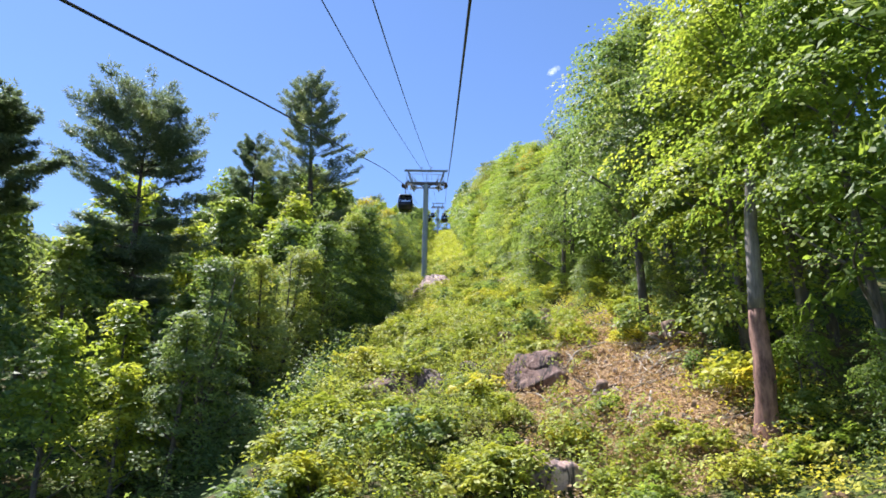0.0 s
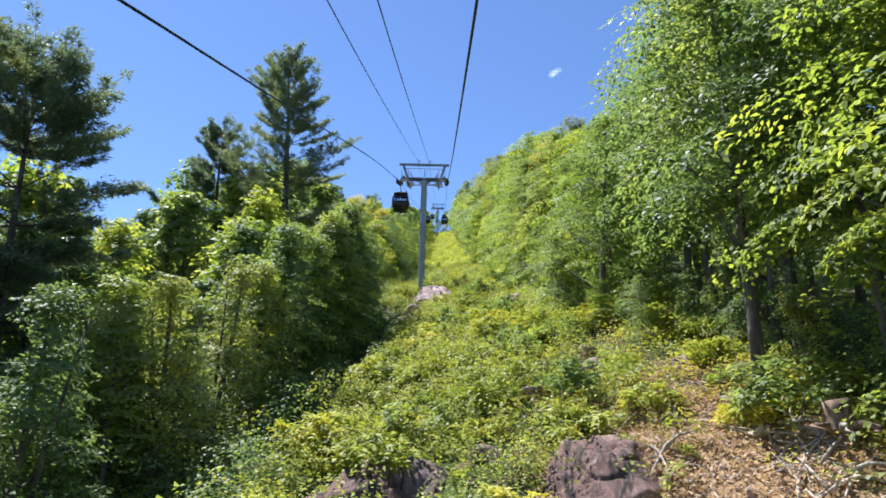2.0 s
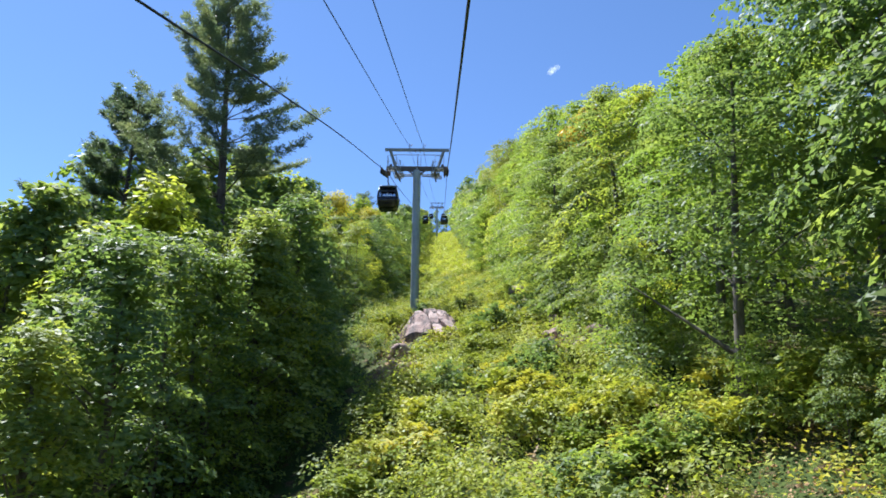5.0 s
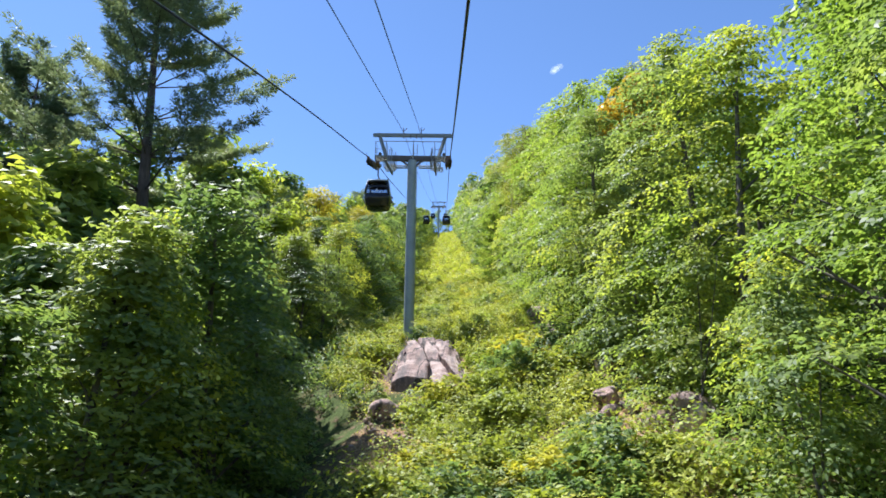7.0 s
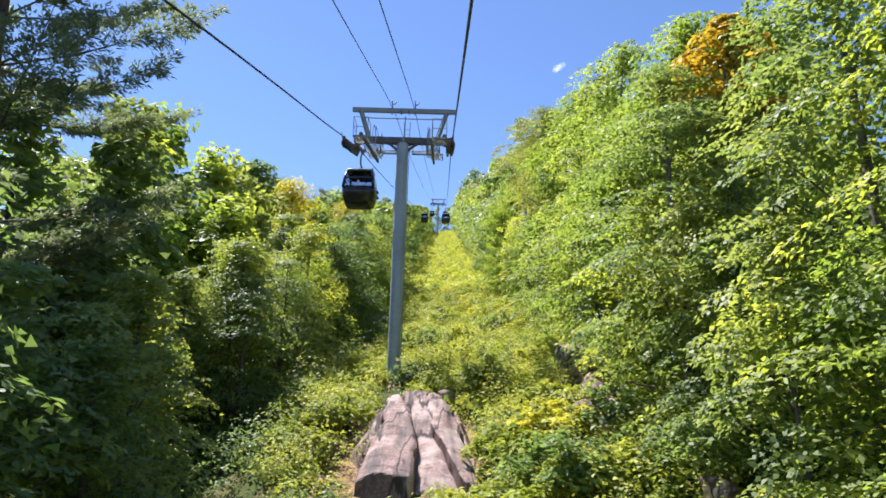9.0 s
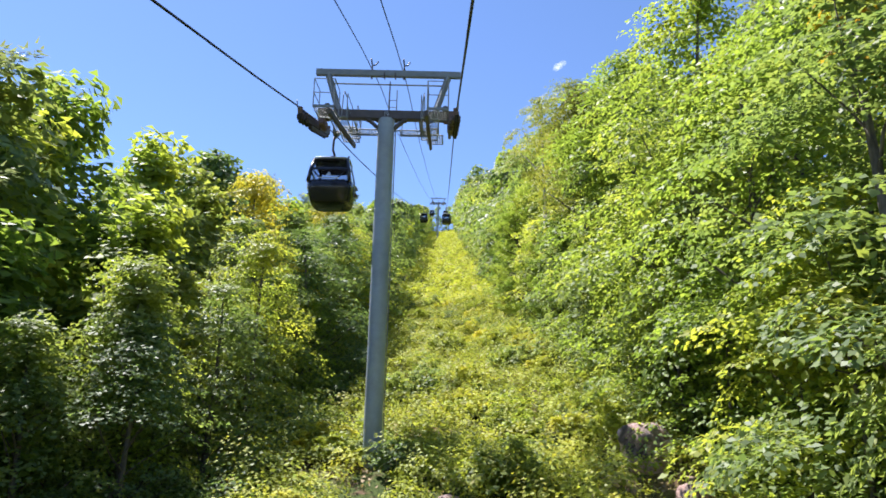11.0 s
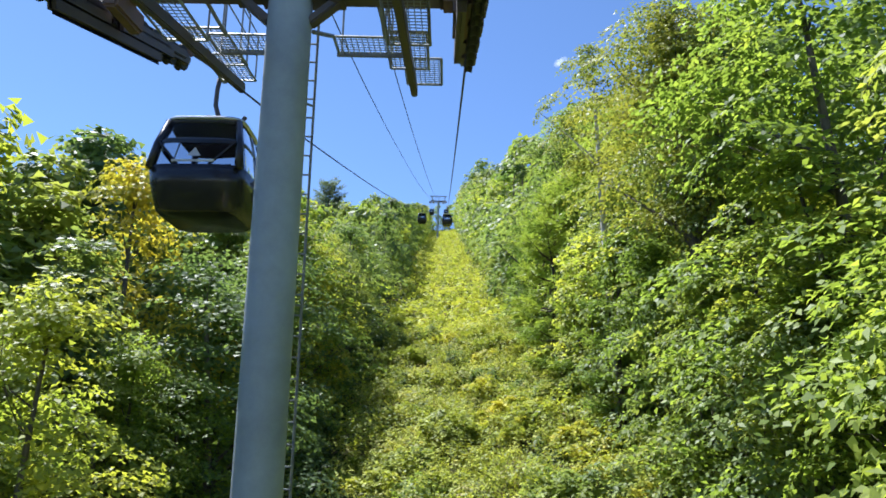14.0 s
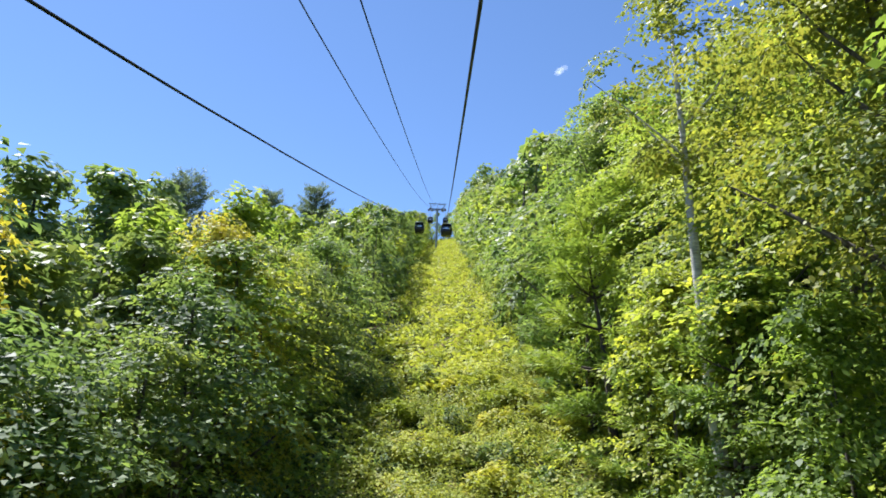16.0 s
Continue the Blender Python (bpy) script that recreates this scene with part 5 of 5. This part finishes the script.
mounds("edge_growth", 700, 6.3, 9.2, 50, 136, 74, 0.15, MAPLE, "leafy saplings and brambles crowding the foot of the forest edge", 0.75, 0.85, 1.0, 9)
mounds("edge_growth", 650, -9.5, -5.2, 24, 136, 70, 0.15, BEECH, "leafy growth along the shaded edge of the hollow", 0.75, 0.8, 1.0, 10)
weeds("tall_weeds", 7500, -6.0, 6.8, 18, 134, SHRUB, "tall leafy weeds standing out of the lane growth", 31)
lane_cover("far_undergrowth", 6500, -6.5, 6.5, 130, 400, 8, 0.5, HERB, "pale green growth covering the far lane", 1.0, 1.3)
lane_cover("forest_undergrowth", 2600, -26, -6.2, 20, 136, 14, 0.26, BEECH, "dark leafy growth on the floor of the hollow", 1.1, hollow=True)
lane_cover("forest_undergrowth", 1700, 8.2, 18, 16, 136, 18, 0.18, BEECH, "dark leafy growth on the forest floor of the bank", 0.9, 1.0, 1.0)

# ---- dead wood on the bank ----
wood_rng = np.random.default_rng(5)
for i in range(120):
    x, y = (wood_rng.uniform(3.6, 9.8), wood_rng.uniform(21.5, 35.5)) if i % 3 else (wood_rng.normal(8.4, 0.9), wood_rng.normal(27.6, 1.1))
    length, turn, dip = 0.4 + 2.2 * wood_rng.uniform(0, 1) ** 2.2, wood_rng.uniform(0, math.tau), wood_rng.uniform(-0.1, 0.35)
    r = wood_rng.uniform(0.018, 0.055)
    pts = []
    for s in np.linspace(0, 1, 6):
        px, py = x + math.cos(turn + 0.5 * s * math.sin(i)) * length * s, y + math.sin(turn + 0.5 * s * math.sin(i)) * length * s
        pts.append((px, py, on_ground(px, py, r * 0.6 + 0.10 + dip * s + 0.06 * math.sin(s * 5 + i))))
    limb = Bag().tube(pts, [r, r * 0.95, r * 0.85, r * 0.7, r * 0.5, r * 0.2], 7)
    p = Vector(pts[2])
    limb.tube([tuple(p), tuple(p + Vector((math.cos(turn + 0.8) * 0.3, math.sin(turn + 0.8) * 0.3, 0.15))), tuple(p + Vector((math.cos(turn + 0.7) * 0.6, math.sin(turn + 0.7) * 0.6, 0.2)))], [r * 0.5, r * 0.35, r * 0.1], 5)
    tagged(new("fallen_branch", limb.mesh("fallen_branch", DEAD_WOOD, True)), "bleached fallen branch lying on the bare bank", "branch", "fallen branches")


def dead_stump(x, y, height, r, roots, seed, label, tilt=0.0):
    """A broken stump with bare roots that reach out of the soil."""
    g = np.random.default_rng(seed)
    stump = thing("tree_stump", label, "stump", m=pose(x, y, on_ground(x, y, -0.1), tilt, 0, 0))
    zz = np.linspace(-0.3, height, 7)
    body = Bag().tube([(0.05 * math.sin(3 * z), 0.05 * math.cos(4 * z), z) for z in zz], [r * (1.35 - 0.5 * min(1.0, (z + 0.3) / height)) + 0.02 * math.sin(9 * z) for z in zz], 11)
    part("trunk", body.mesh("trunk", ROOT_WOOD, True), stump)
    for k in range(roots):
        turn, far = math.tau * k / roots + g.uniform(-0.3, 0.3), g.uniform(0.6, 1.5)
        up = g.uniform(-0.2, 0.55)
        pts = [(math.cos(turn + 0.5 * q * g.uniform(-1, 1)) * (0.5 * r + far * q), math.sin(turn + 0.3 * q) * (0.5 * r + far * q), height * 0.35 * (1 - q) + up * q + 0.1 * math.sin(6 * q + k)) for q in np.linspace(0, 1, 6)]
        thick = r * g.uniform(0.25, 0.45)
        part("root", Bag().tube(pts, [thick * (1 - 0.85 * q) for q in np.linspace(0, 1, 6)], 7).mesh("root", DEAD_WOOD if k % 2 else ROOT_WOOD, True), stump, "bleached bare root" if k % 2 else "")


dead_stump(9.2, 27.9, 1.0, 0.36, 7, 3, "broken brown stump with bare roots on the bank")
dead_stump(5.9, 26.4, 0.65, 0.28, 8, 4, "small dark uprooted stump with spreading roots", 25)
dead_stump(10.2, 27.2, 0.6, 0.26, 6, 8, "low rotten stump at the edge of the forest")
lane_cover("dry_grass", 2600, 2.2, 10.0, 19.5, 38, 8, 0.24, STRAW, "flattened straw-coloured grass and dead bracken on the bank", 0.22, 1.0, 0.0, 0.2, 0.3)
lane_cover("leaf_litter", 11000, 2.2, 10.5, 19, 46, 2, 0.105, LITTER, "dry brown leaf litter on the bare bank", 0.06, 1.0, 0.0)


def rubble(n, x0, x1, y0, y1, seed):
    """Loose stones and clods where the soil lies open."""
    g = np.random.default_rng(seed)
    bm = bmesh.new()
    bmesh.ops.create_icosphere(bm, subdivisions=1, radius=1.0)
    base = np.array([v.co[:] for v in bm.verts])
    faces = np.array([[v.index for v in f.verts] for f in bm.faces])
    bm.free()
    x, y = g.uniform(x0, x1, n), g.uniform(y0, y1, n)
    ok = g.random(n) < bare(x, y)
    x, y = x[ok], y[ok]
    n = len(x)
    r = 0.02 + 0.16 * g.random(n) ** 8
    shape = base[None] * g.uniform(0.7, 1.25, (n, len(base), 1)) * g.uniform(0.6, 1.3, (n, 1, 3)) * r[:, None, None]
    v = (shape + np.stack([x, y, ground_height(x, y) + r * 0.15], 1)[:, None]).reshape(-1, 3)
    f = (faces[None] + (np.arange(n) * len(base))[:, None, None]).reshape(-1, 3)
    me = bpy.data.meshes.new("rubble")
    me.from_pydata(v.tolist(), [], f.tolist())
    me.materials.append(SOIL_STONE)
    tagged(new("rubble", me), "loose pinkish stones and clods on the bare bank", "rubble", kind="stuff")


rubble(1500, 2.6, 10.5, 19, 38, 14)
rubble(1800, 4.6, 7.8, 56, 82, 15)
rubble(700, -3.6, -0.6, 62, 67, 18)
mounds("low_shrubs", 560, -6.8, 7.0, 20, 134, 110, 0.16, SHRUB, "knee-high leafy shrubs crowding the lane", 0.78, 0.85, 1.05, 6)
mounds("low_shrubs", 300, -6.6, 6.8, 20, 134, 74, 0.17, BEECH, "dark green leafy bushes among the paler lane growth", 0.60, 0.9, 1.0, 16)
mounds("ferns", 420, -6.6, 6.8, 20, 134, 60, 0.21, FERN, "pale drying ferns spread over the lane", 0.55, 0.55, 1.0, 17)
lane_cover("forest_undergrowth", 900, 7.5, 12.5, 15, 50, 14, 0.16, SHRUB, "low leafy growth on the bank", 0.6, 1.0, 0.9, 0.3)


def far_woods():
    """The closed forest round the lane, in coarse crowns."""
    g = np.random.default_rng(8)
    n = 5600
    x, y = g.uniform(-150, 150, n), g.uniform(-70, 440, n)
    side = np.where(x > 0, np.where(y < 16, 11.0, 25.0), np.where(y < 20, 13.0, np.where(y < 40, 36.0, 48.0)))
    ok = np.abs(x) > side
    x, y = x[ok], y[ok]
    h = g.uniform(9, 14, len(x))
    C, R = [], []
    for k in range(5):
        C.append(np.stack([x + g.normal(0, 1.5, len(x)), y + g.normal(0, 1.5, len(x)), ground_height(x, y) + h * (0.3 + 0.14 * k)], 1))
        R.append(g.uniform(1.6, 2.6, len(x)) * (1.2 - 0.12 * k))
    leaves = blob_leaves(np.concatenate(C), np.concatenate(R), 13, 1.3, 1.15, g, 0.7, 0.6, 0.75)
    tagged(new("far_woods", triangles("far_woods", leaves, BEECH)), "closed green forest spreading over the hillside", "woods", kind="stuff")


far_woods()

# ---- a small cloud far over the ridge ----
def cloud(x, y, z, size):
    m, t, p = material("cloud_white")
    p.inputs["Base Color"].default_value = (0.8, 0.8, 0.8, 1)
    p.inputs["Roughness"].default_value = 1.0
    thin = t.nodes.new("ShaderNodeBsdfTranslucent")
    thin.inputs[0].default_value = (0.95, 0.95, 0.95, 1)
    clear = t.nodes.new("ShaderNodeBsdfTransparent")
    mix = t.nodes.new("ShaderNodeMixShader")
    mix.inputs[0].default_value = 0.05
    t.links.new(clear.outputs[0], mix.inputs[1])
    t.links.new(thin.outputs[0], mix.inputs[2])
    t.links.new(mix.outputs[0], t.nodes["Material Output"].inputs[0])
    g = np.random.default_rng(3)
    bm = bmesh.new()
    for k in range(5):
        c = Vector(g.normal(0, 1, 3)) * 0.2
        made = bmesh.ops.create_icosphere(bm, subdivisions=4, radius=float(g.uniform(0.22, 0.5)))
        for v in made["verts"]:
            v.co = (v.co * (1 + 0.25 * noise.noise(v.co * 6 + c * 9)) + c) * size
            v.co.z *= 0.6
    me = bpy.data.meshes.new("cloud")
    bm.to_mesh(me)
    bm.free()
    me.materials.append(m)
    me.polygons.foreach_set("use_smooth", [True] * len(me.polygons))
    ob = tagged(new("cloud", me), "tiny white fair-weather cloud above the ridge", "cloud", kind="structure")
    ob.matrix_basis = pose(x, y, z)


cloud(466, 2600, 1542, 36.0)
